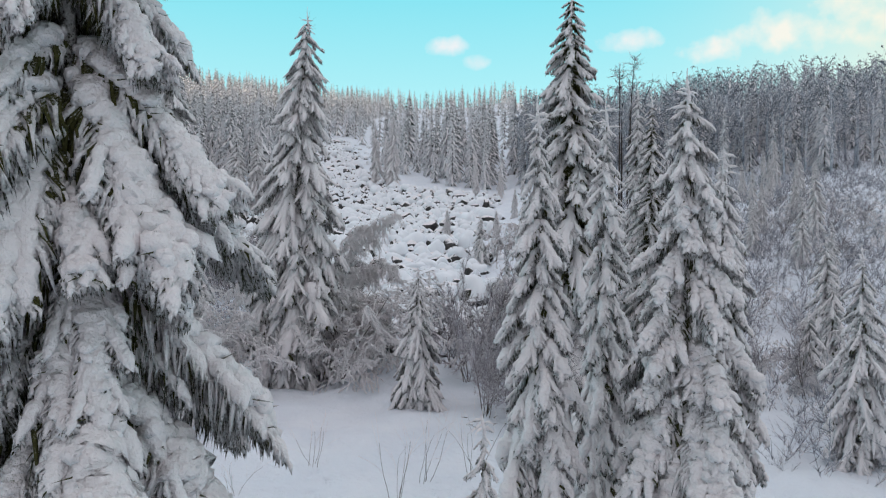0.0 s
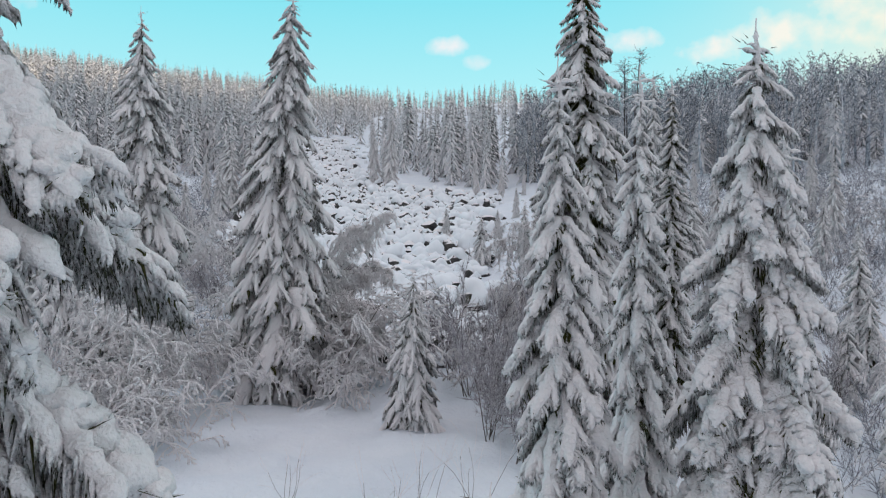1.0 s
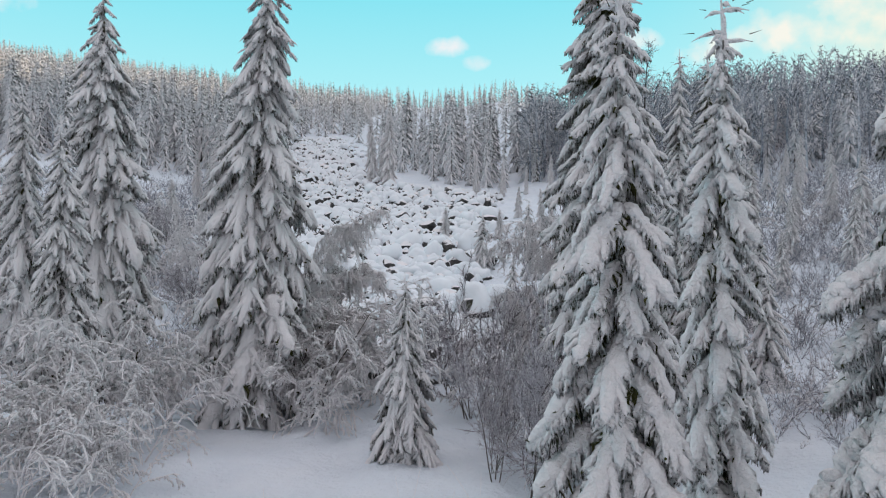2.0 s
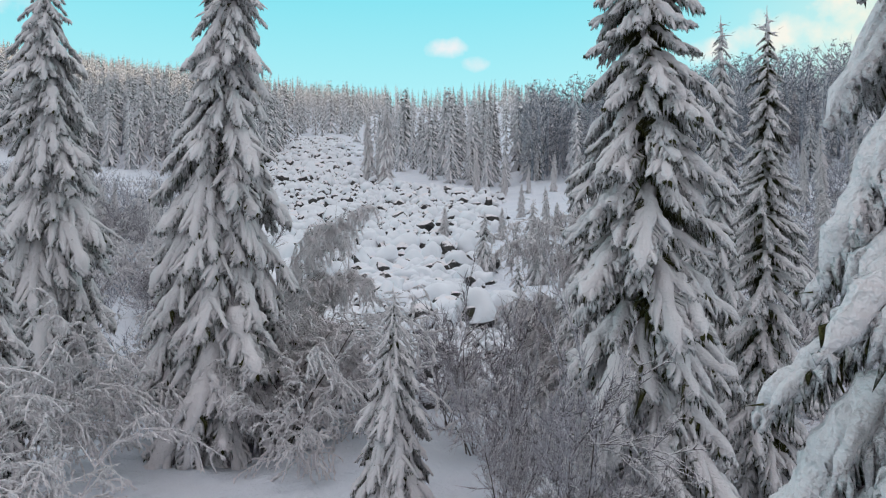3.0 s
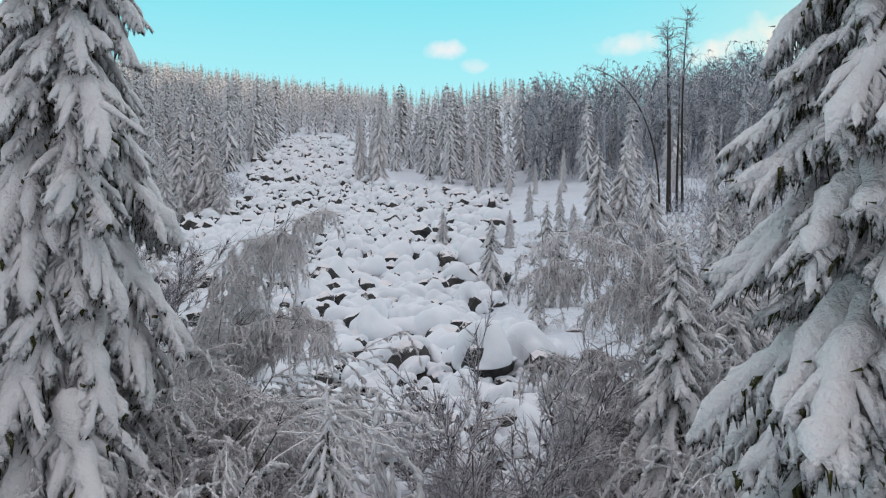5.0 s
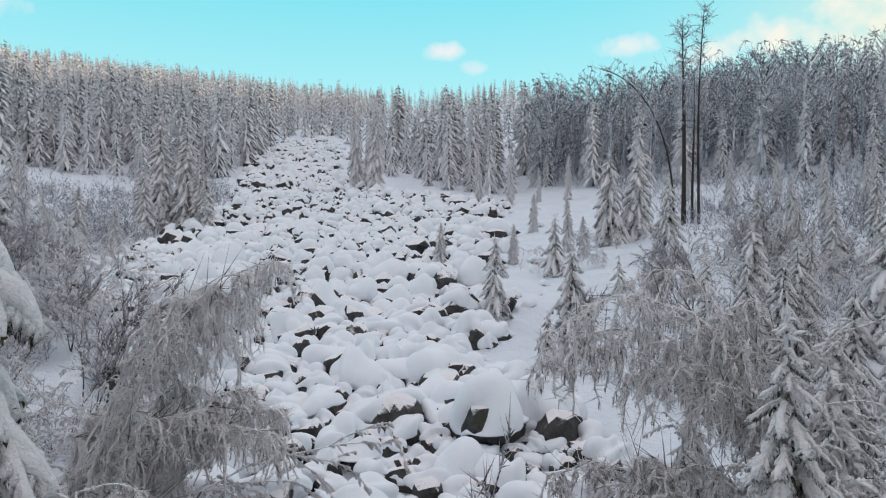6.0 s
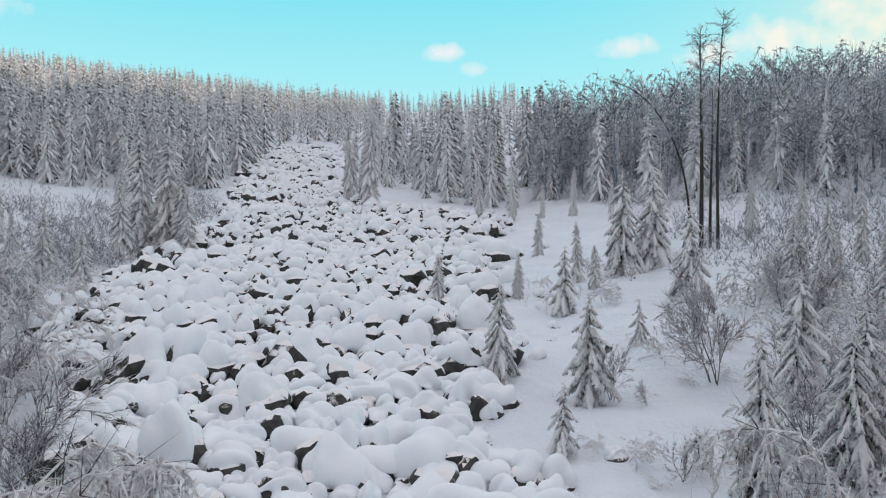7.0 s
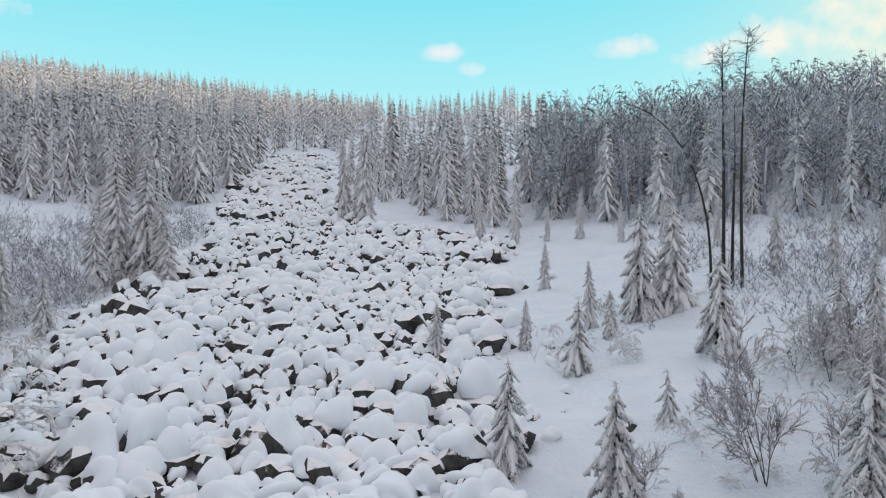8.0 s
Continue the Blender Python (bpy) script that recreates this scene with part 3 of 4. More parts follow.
def mid_spruce(x, y, height, seed, wide=1.0):
    r = random.Random(seed)
    tr, cr = MID_MESHES[seed % len(MID_MESHES)]
    small = height < 5
    t = thing("spruce_tree", pose(x, y, float(ground_z(x, y)), r.uniform(-2, 2), r.uniform(-2, 2), r.uniform(0, 360)),
              "small young spruce coated in snow on the open slope" if small else "slender spruce tree thickly coated in snow", "spruce tree", "young spruces" if small else "snowy spruces")
    s = Matrix.Diagonal((height * wide, height * wide, height, 1))
    place("trunk", tr, t, s)
    place("crown", cr, t, s)
    return t


LOWER_YOUNG_SPRUCES = [  # x, y, height, crown radius
    (10.1, 53.8, 5.0, 1.2), (7.9, 40.6, 6.2, 1.5), (10.6, 39.2, 5.2, 1.3), (6.9, 45.6, 3.2, 0.9), (11.8, 44.5, 4.6, 1.2), (13.5, 37.5, 4.4, 1.1),
    (12.6, 48.5, 5.0, 1.2), (15.0, 30.5, 3.2, 1.0), (17.5, 33.5, 4.2, 1.1), (19.0, 37.0, 5.4, 1.2), (12.7, 22.6, 6.2, 1.35), (14.4, 25.4, 4.8, 1.2),
    (16.4, 45.5, 5.0, 1.3), (15.2, 50.5, 4.2, 1.1),
]
UPPER_YOUNG_SPRUCES = [  # x, y, height, crown radius
    (3.3, 66.0, 4.3, 0.95), (6.9, 63.3, 4.4, 1.0), (14.4, 60.6, 3.4, 0.9), (17.5, 55.0, 5.5, 1.2), (14.5, 56.0, 4.5, 1.1),
    (8.3, 78.0, 4.0, 0.9), (14.0, 86.5, 7.3, 1.7), (16.5, 87.2, 6.8, 1.5), (16.0, 77.5, 5.2, 1.4), (5.0, 58.5, 2.4, 0.6), (10.8, 70.0, 2.2, 0.6),
    (15.2, 61.8, 4.6, 1.2), (13.2, 54.4, 4.4, 1.15),
]
for i, (x, y, hh, rr) in enumerate(LOWER_YOUNG_SPRUCES + UPPER_YOUNG_SPRUCES):
    t = spruce(x, y, hh * 1.05, rr * (1.5 if y > 54 else 1.2), 40 + i, 2, 0.15, 0.8, droop=(-24, 6), label="young spruce thinly coated in snow on the open slope" if hh < 4 else "young spruce thickly coated in snow among the scrub", per=6, gap=0.50, ragged=0.2, heavy=i % 2)
    tagged(t, group="young spruces")


LEFT_SLOPE_SPRUCES = [  # x, y, height, width factor
    (-28.0, 81.0, 4.8, 1.2), (-30.0, 78.0, 5.5, 1.2), (-25.4, 85.6, 4.2, 1.5), (-25.5, 79.0, 4.2, 1.2), (-24.0, 50.0, 8.5, 1.1), (-23.2, 43.5, 12.0, 1.2),
    (-27.0, 50.5, 14.5, 1.15), (-31.5, 58.0, 14.0, 1.1), (-26.0, 45.0, 9.0, 1.2), (-28.0, 56.0, 9.5, 1.1), (-21.5, 55.0, 6.0, 1.2), (-33.0, 64.0, 8.0, 1.1),
    (-26.5, 65.0, 5.0, 1.2), (-30.5, 71.0, 6.5, 1.1), (-38.0, 76.0, 8.0, 1.1), (-22.5, 46.0, 5.0, 1.2),
]
LEFT_WOOD_EDGE_SPRUCES = [  # x, y, height, width factor
    (-24.6, 104.8, 8.5, 1.35), (-26.5, 105.8, 12.5, 1.2), (-29.0, 106.0, 13.5, 1.2), (-23.4, 103.0, 6.5, 1.4), (-29.3, 102.0, 8.0, 1.35), (-9.2, 137.0, 13.8, 1.0),
    (-12.6, 141.5, 11.6, 0.9), (-10.6, 139.5, 8.0, 1.0), (-29.1, 87.3, 5.8, 1.35), (-34.0, 118.0, 9.0, 1.0), (-36.5, 118.5, 8.0, 1.0), (-35.0, 88.0, 6.0, 1.1),
    (-41.0, 92.0, 7.0, 1.0), (-44.0, 104.0, 9.0, 1.0), (-47.0, 112.0, 8.0, 1.0), (-38.5, 100.0, 5.0, 1.1), (-52.0, 120.0, 9.0, 1.0),
]
RIGHT_SLOPE_SPRUCES = [  # x, y, height, width factor
    (21.0, 60.0, 6.0, 1.1), (24.5, 66.0, 7.0, 1.1), (27.0, 72.0, 6.0, 1.0), (20.0, 70.0, 4.0, 1.1), (33.0, 70.0, 5.0, 1.1), (23.5, 45.0, 5.0, 1.1),
    (30.0, 60.0, 6.5, 1.1), (18.5, 63.0, 4.2, 1.1), (21.5, 66.5, 5.0, 1.1), (24.0, 58.0, 4.4, 1.2), (26.5, 63.5, 3.6, 1.2), (29.0, 68.0, 5.2, 1.1),
    (22.5, 72.5, 3.8, 1.1), (19.8, 50.0, 4.0, 1.2), (25.0, 52.0, 5.0, 1.1),
]
RIGHT_WOOD_EDGE_SPRUCES = [  # x, y, height, width factor
    (23.7, 76.0, 5.2, 1.1), (10.6, 86.0, 4.6, 1.0), (27.0, 95.0, 6.0, 1.0), (30.0, 92.0, 5.0, 1.0), (56.0, 134.0, 9.0, 1.0), (59.5, 137.0, 10.0, 1.0),
    (63.0, 139.0, 8.5, 1.0), (35.0, 80.0, 5.5, 1.0), (40.0, 90.0, 6.5, 1.0), (9.5, 124.0, 5.5, 0.9), (13.0, 122.0, 4.5, 0.9), (16.5, 121.0, 6.0, 0.9),
    (20.5, 118.0, 5.0, 0.9), (24.0, 114.0, 6.0, 0.9), (5.5, 126.0, 7.0, 0.8), (28.0, 110.0, 5.0, 0.9), (31.5, 76.0, 4.6, 1.1), (28.0, 80.0, 5.4, 1.0),
    (34.5, 86.0, 4.8, 1.0), (38.0, 80.0, 5.6, 1.1), (42.0, 98.0, 5.0, 1.0), (36.0, 96.0, 4.2, 1.0), (9.6, 100.3, 4.0, 1.4), (20.3, 73.2, 5.0, 1.4), (11.2, 83.0, 3.0, 1.4), (5.9, 82.5, 3.2, 1.4), (0.4, 80.3, 3.5, 1.4),
]
for i, (x, y, hh, wd) in enumerate(LEFT_SLOPE_SPRUCES + LEFT_WOOD_EDGE_SPRUCES + RIGHT_SLOPE_SPRUCES + RIGHT_WOOD_EDGE_SPRUCES):
    mid_spruce(x, y, hh, i, wd)


# ---------------------------------------------------------------- bare shrubs and beeches
def ramify(seed, stems, length, radius, depth, kids, spread, curl, splay=0.35):
    """Bare branching from the foot up: start, end and radii of all twigs, and their order."""
    r = np.random.default_rng(seed)
    out = []

    def grow(p, d, ln, rad, level):
        n = 4 if level == 0 else 3
        pts = [p]
        for i in range(n):
            d = d + r.normal(0, 0.13, 3) + np.array([0, 0, curl[min(level, len(curl) - 1)]])
            d /= np.linalg.norm(d)
            q = pts[-1] + d * ln / n
            r0, r1 = rad * (1 - 0.6 * i / n), rad * (1 - 0.6 * (i + 1) / n)
            out.append((*pts[-1], *q, r0, r1, level))
            pts.append(q)
            if level < depth:
                for _ in range(kids[min(level, len(kids) - 1)] if i else max(0, kids[min(level, len(kids) - 1)] - 1)):
                    e = d + r.normal(0, spread, 3)
                    e /= np.linalg.norm(e)
                    grow(pts[-1], e, ln * r.uniform(0.36, 0.62), r1 * 0.62, level + 1)

    for i in range(stems):
        a = r.uniform(0, 6.28)
        d = np.array([math.cos(a) * splay, math.sin(a) * splay, 1.0]) * 1.0
        grow(np.array([0.06 * math.cos(a) * stems ** 0.5, 0.06 * math.sin(a) * stems ** 0.5, -0.05]), d / np.linalg.norm(d), length * r.uniform(0.7, 1.1), radius * r.uniform(0.7, 1.1), 0)
    return np.array(out)


def stem_parts(seed, fat, droop, frost, **kw):
    """One stem of a shrub with its rimed twigs: the stem, and the twigs with their hoar."""
    a = ramify(seed, stems=1, **kw)
    r = np.random.default_rng(seed)
    stem, twigs = Mesh(), Mesh()
    lo = a[:, 8] < 1
    stem.prisms(a[lo, :3], a[lo, 3:6], a[lo, 6], a[lo, 7])
    b = a[~lo]
    twigs.prisms(b[:, :3], b[:, 3:6], np.maximum(b[:, 6], 0.007) * fat, np.maximum(b[:, 7], 0.006) * fat)
    n = len(b) * frost
    if n:
        i = r.integers(0, len(b), n)
        w = r.uniform(0, 1, (n, 1))
        A = b[i, :3] * (1 - w) + b[i, 3:6] * w
        D = b[i, 3:6] - b[i, :3]
        D = D / (np.linalg.norm(D, axis=1, keepdims=True) + 1e-9) + r.normal(0, 0.55, (n, 3)) + np.array([0, 0, -droop])
        if droop > 0.3:      # heavy rime in drooping lumps
            D *= r.uniform(0.025, 0.085, (n, 1))
            twigs.fingers(A - D * 0.1, A + D * 0.55, A + D + np.array([0, 0, -1.0]) * r.uniform(0.005, 0.045, (n, 1)), r.uniform(0.010, 0.022, n) * fat)
        else:
            twigs.spikes(A, A + D * r.uniform(0.06, 0.24, (n, 1)), r.uniform(0.004, 0.010, n) * fat)
    return stem, twigs


STEM_KINDS = {
    "upright": [stem_parts(500 + i, 1.2, 0.05, 5, length=2.0, radius=0.022, depth=2, kids=[2, 2], spread=0.42, curl=[0.02, 0.05], splay=0.38) for i in range(6)],
    "arching": [stem_parts(520 + i, 1.9, 0.6, 3, length=2.5, radius=0.028, depth=2, kids=[2, 2], spread=0.50, curl=[-0.16, -0.30], splay=0.50) for i in range(7)],
    "tall": [stem_parts(560 + i, 2.3, 0.6, 4, length=4.6, radius=0.036, depth=3, kids=[2, 2, 1], spread=0.55, curl=[-0.05, -0.14, -0.25], splay=0.35) for i in range(4)],
    "thin": [stem_parts(540 + i, 0.8, 0.0, 0, length=1.4, radius=0.010, depth=1, kids=[1, 1], spread=0.35, curl=[0.0, 0.03], splay=0.35) for i in range(4)],
}
STEM_MESHES = {k: [(a.build("stem", [MAT_TWIG if k == "arching" else MAT_BARK]), b.build("twig_crown", [MAT_DARKTWIG if k == "upright" else MAT_HOAR if k in ("arching", "tall") else MAT_TWIG])) for a, b in v] for k, v in STEM_KINDS.items()}
SHRUB_LABELS = {"upright": "bare deciduous shrub with rime-covered upright twigs", "arching": "bare shrub bent over under heavy rime and snow", "tall": "tall bare thicket of young trees white with heavy rime",
                "thin": "thin bare brown stems poking out of the snow"}


def shrub(kind, x, y, size, seed, tall=1.0, stems=5, toward=None):
    """A many-stemmed shrub; toward: the bearing (degrees from +x) to which all its stems bow."""
    r = random.Random(seed)
    t = thing("shrub", pose(x, y, float(ground_z(x, y)) - 0.05), SHRUB_LABELS[kind], "shrub", kind + " shrubs")
    for i in range(stems):
        a, b = r.choice(STEM_MESHES[kind])
        q = size * r.uniform(0.75, 1.1)
        yaw = i * 360 / stems + r.uniform(-30, 30) if toward is None else toward + r.uniform(-28, 28)
        tip = 0 if toward is None else r.uniform(14, 34)
        m = pose(r.uniform(-0.12, 0.12) * size, r.uniform(-0.12, 0.12) * size, 0, 0, 0, yaw) @ pose(0, 0, 0, r.uniform(-8, 8), tip, 0)
        st = place("stem", a, t, m @ Matrix.Diagonal((q, q, q * tall, 1)))
        tagged(place("twig_crown", b, st), kind="stuff")
    return t


LEFT_SHRUBS = [  # kind, x, y, size, height factor
    ("arching", -9.6, 40.5, 1.3, 1.0), ("arching", -11.0, 29.5, 1.3, 1.1), ("arching", -9.6, 27.4, 1.2, 0.9), ("arching", -8.2, 26.2, 1.0, 0.8), ("arching", -12.8, 26.5, 1.3, 0.9),
    ("arching", -10.8, 44.5, 1.4, 1.0), ("arching", -12.5, 48.5, 1.4, 1.0), ("upright", -15.0, 52.0, 1.3, 1.0), ("arching", -10.5, 37.5, 1.3, 1.1), ("arching", -14.5, 30.0, 1.5, 1.1),
    ("arching", -11.6, 32.6, 1.4, 1.1), ("arching", -13.4, 28.2, 1.5, 1.0), ("arching", -10.4, 25.2, 1.3, 0.8), ("arching", -15.6, 26.0, 1.5, 1.0), ("arching", -9.0, 29.6, 1.2, 1.0),
    ("arching", -17.5, 31.0, 1.5, 1.1), ("arching", -10.8, 34.8, 1.3, 1.1),
]
MIDDLE_SHRUBS = [  # kind, x, y, size, height factor
    ("arching", -4.3, 41.2, 1.3, 1.0), ("arching", -3.2, 36.0, 1.2, 1.2), ("arching", -4.4, 37.5, 1.3, 1.2), ("arching", -3.6, 33.6, 1.0, 1.1), ("upright", 1.2, 35.0, 1.3, 1.2),
    ("upright", 0.4, 37.5, 1.2, 1.1), ("upright", 2.4, 36.5, 1.4, 1.1), ("upright", 3.4, 39.5, 1.2, 1.0), ("arching", 3.6, 34.2, 1.2, 1.2), ("upright", 2.2, 31.0, 1.1, 1.2),
    ("upright", 1.6, 28.4, 0.9, 1.3), ("upright", 12.7, 64.3, 1.6, 1.15), ("arching", 6.0, 38.5, 1.3, 1.1), ("arching", 7.6, 37.0, 1.3, 1.1), ("thin", -3.8, 21.6, 1.0, 1.0),
    ("thin", -1.2, 19.0, 1.1, 1.2), ("thin", -0.6, 20.5, 1.0, 1.3), ("thin", 0.9, 21.0, 1.2, 1.3), ("thin", -5.5, 19.5, 0.8, 0.9),
]
for i, (kd, x, y, sz, tl) in enumerate(LEFT_SHRUBS + MIDDLE_SHRUBS):
    shrub(kd, x, y, sz, i, tl)
for i, (x, y) in enumerate([(2.3, 25.2), (3.1, 26.6), (1.7, 26.8), (3.9, 26.4)]):      # tall thin saplings before the big spruce
    shrub("upright", x, y, 1.3, 60 + i, 1.3, 3)


def bowed_tree(x, y, toward, reach, height, stems, seed, coat):
    """Young birches bent over in an arch by the load: leaning stems, side twigs, and curtains of rimed strands that hang from the bent tips."""
    r = np.random.default_rng(seed)
    t = thing("bowed_tree", pose(x, y, float(ground_z(x, y)) - 0.1, 0, 0, toward), "young tree bent over in an arch, hanging twigs thick with rime", "tree", "bowed trees")
    for _ in range(stems):
        n = 14
        q = np.linspace(0, 1, n)
        side = r.uniform(-0.6, 0.6) * reach
        hh, rr = height * r.uniform(0.55, 1.05), reach * r.uniform(0.45, 1.1)
        bend = r.uniform(0.52, 0.72)
        P = np.stack([rr * q ** 1.25, side * q ** 1.2 + 0.15 * np.sin(5 * q + side), hh * np.sin(np.pi * bend * q) ** 0.9], -1)
        P[1:-1] += r.normal(0, 0.07, (n - 2, 3))
        st = place("stem", Mesh().tubes(P[None], (0.034 * (1 - q) + 0.010)[None], sides=6, jit=0.10).build("stem", [MAT_TWIG]), t)
        at = lambda u: np.stack([np.interp(u, q, P[:, c]) for c in range(3)], -1)
        # side twigs that leave the bend and tip over
        k, m = 46, 7
        u = 0.20 + 0.80 * r.uniform(0, 1, k) ** 0.75
        a, ln = r.uniform(0, 6.28, k), r.uniform(0.35, 1.0, k) * (0.5 + 0.08 * height * u)
        w = np.linspace(0, 1, m)
        T = at(u)[:, None] + np.stack([((np.cos(a) * 0.42 + 0.22) * ln)[:, None] * w ** 0.6, (np.sin(a) * 0.45 * ln)[:, None] * w ** 0.6,
                                       (ln * r.uniform(0.1, 0.4, k))[:, None] * w - (ln * r.uniform(0.8, 1.6, k))[:, None] * w ** 1.6], -1)
        T += r.normal(0, 0.05, T.shape) * w[:, None]
        g = Mesh().tubes(T, np.tile(0.008 + 0.018 * np.sin(np.pi * (0.08 + 0.86 * w)), (k, 1)) * r.uniform(0.5, 1.4, (k, m)), sides=4, jit=0.3)
        # mops of thick rime that hang from them in bunches
        z = 230
        i, f = r.integers(0, k, z), r.uniform(0.15, 1, z)
        A = np.stack([np.array([np.interp(f[j], w, T[i[j], :, c]) for j in range(z)]) for c in range(3)], -1)
        drop = r.uniform(0.06, 0.30, z) * (0.6 + 0.9 * np.sin(2.1 * i) ** 2)
        D = np.stack([np.cos(a[i]) * 0.25 + 0.1, np.sin(a[i]) * 0.25, np.full(z, -0.15)], -1) + r.normal(0, 0.22, (z, 3))
        B = A + D * (drop * 0.5)[:, None]
        g.fingers(A, B, B + np.stack([D[:, 0] * 0.2 * drop, D[:, 1] * 0.2 * drop, -drop], -1), r.uniform(0.013, 0.030, z), 0)
        y2 = 1300
        i, f = r.integers(0, k, y2), r.uniform(0.05, 1, y2)
        F = np.stack([np.array([np.interp(f[j], w, T[i[j], :, c]) for j in range(y2)]) for c in range(3)], -1)
        g.spikes(F, F + r.normal(0, 0.13, (y2, 3)) + np.array([0, 0, -0.06]), r.uniform(0.008, 0.018, y2), 0)
        # bare dark twigs that stick out
        z = 20
        i = r.integers(2, n - 1, z)
        D = np.stack([r.normal(0.5, 0.5, z), r.normal(0, 0.6, z), r.normal(0.35, 0.5, z)], -1)
        g.spikes(P[i], P[i] + D * r.uniform(0.3, 0.9, (z, 1)), 0.009, 1)
        tagged(place("twig_crown", g.build("twig_crown", [coat, MAT_BARK]), st), kind="stuff")
    return t


# at both sides of the boulder field's foot
for i, (x, y, to, re, he, st) in enumerate([(-6.7, 40.8, 12, 4.2, 7.2, 9), (-8.2, 42.6, 30, 3.4, 5.0, 6), (7.7, 40.6, 172, 4.7, 7.3, 10), (9.4, 42.5, 150, 2.0, 3.6, 6), (-5.6, 37.2, 60, 2.2, 4.2, 6), (3.8, 36.0, 110, 2.0, 3.8, 5), (-5.6, 39.6, 5, 2.4, 5.4, 7), (-4.4, 38.2, -30, 2.0, 3.8, 6), (5.2, 39.6, 200, 2.2, 4.6, 6), (9.2, 38.0, 140, 2.6, 5.0, 6)]):
    bowed_tree(x, y, to, re, he, st, 300 + i, MAT_HOAR if x < 0 else MAT_TWIG)
rs = random.Random(77)
for i in range(48):      # scrub on the open slope
    x, y = rs.uniform(10, 36), rs.uniform(28, 80)
    if x < open_snow(y):
        continue
    shrub(rs.choice(["upright", "upright", "arching"]), x, y, rs.uniform(0.6, 1.2), 100 + i, rs.uniform(0.8, 1.2), 3)
for i in range(12):      # thicket beyond the near spruces
    x, y = rs.uniform(11, 27), rs.uniform(20, 46)
    shrub(rs.choice(["upright", "arching"]), x, y, rs.uniform(0.7, 1.2), 500 + i, rs.uniform(0.8, 1.1), 4)
for i in range(26):
    y = rs.uniform(46, 90)
    x = float(field_edges(y)[0]) - rs.uniform(1.5, 14)
    shrub(rs.choice(["upright", "arching", "arching"]), x, y, rs.uniform(0.6, 1.2), 200 + i, rs.uniform(0.8, 1.2), 4)


for i in range(18):      # thin stems in the open snow
    y = rs.uniform(42, 92)
    x = rs.uniform(float(field_edges(y)[1]) + 1.0, float(open_snow(y)) + 2)
    shrub("thin", x, y, rs.uniform(0.5, 1.1), 400 + i, rs.uniform(0.7, 1.2), 3)


for i in range(44):      # dense rimed bushes beyond the open snow
    y = rs.uniform(40, 78)
    x = float(open_snow(y)) + 0.5 + rs.expovariate(1 / 6.0)
    shrub(rs.choice(["upright", "arching", "arching"]), x, y, rs.uniform(0.7, 1.25), 600 + i, rs.uniform(0.8, 1.2), 3)


for i, (x, y, sz) in enumerate([(-6.1, 37.6, 0.95), (-5.0, 35.7, 0.95), (-4.5, 36.8, 0.8), (-5.4, 37.1, 0.85), (5.6, 38.8, 0.9), (6.6, 37.4, 0.85)]):      # tall thicket at the field's foot
    shrub("tall", x, y, sz, 800 + i, 1.0, 4)
for i in range(16):      # tall rimed bushes left of the boulder field
    y = rs.uniform(50, 80)
    x = float(field_edges(y)[0]) - rs.uniform(1.5, 9)
    shrub(rs.choice(["upright", "upright", "arching"]), x, y, rs.uniform(1.2, 1.9), 700 + i, rs.uniform(0.9, 1.2), 4)


for i in range(18):      # low tufts in the open snow
    y = rs.uniform(50, 92)
    x = rs.uniform(float(field_edges(y)[1]) + 2.0, float(open_snow(y)) + 1)
    shrub(rs.choice(["upright", "arching"]), x, y, rs.uniform(0.28, 0.55), 900 + i, rs.uniform(0.8, 1.2), 3)


# bushes and tufts standing alone in the open snow
for i, (kind, x, y, sz, n) in enumerate([("upright", 8.5, 55.9, 0.75, 5), ("upright", 7.9, 63.7, 0.9, 4), ("arching", 11.0, 67.0, 0.6, 5), ("upright", 9.1, 62.4, 0.4, 3), ("arching", 7.0, 57.4, 0.5, 4), ("arching", 6.2, 58.2, 0.4, 3),
                                        ("arching", 12.4, 57.5, 0.7, 4), ("upright", 12.6, 68.5, 0.9, 4), ("arching", 14.6, 68.0, 0.8, 4), ("upright", 15.5, 72.0, 0.9, 4), ("arching", 8.6, 80.5, 0.6, 3), ("arching", 11.5, 79.5, 0.7, 3)]):
    shrub(kind, x, y, sz, 950 + i, 1.0, n)


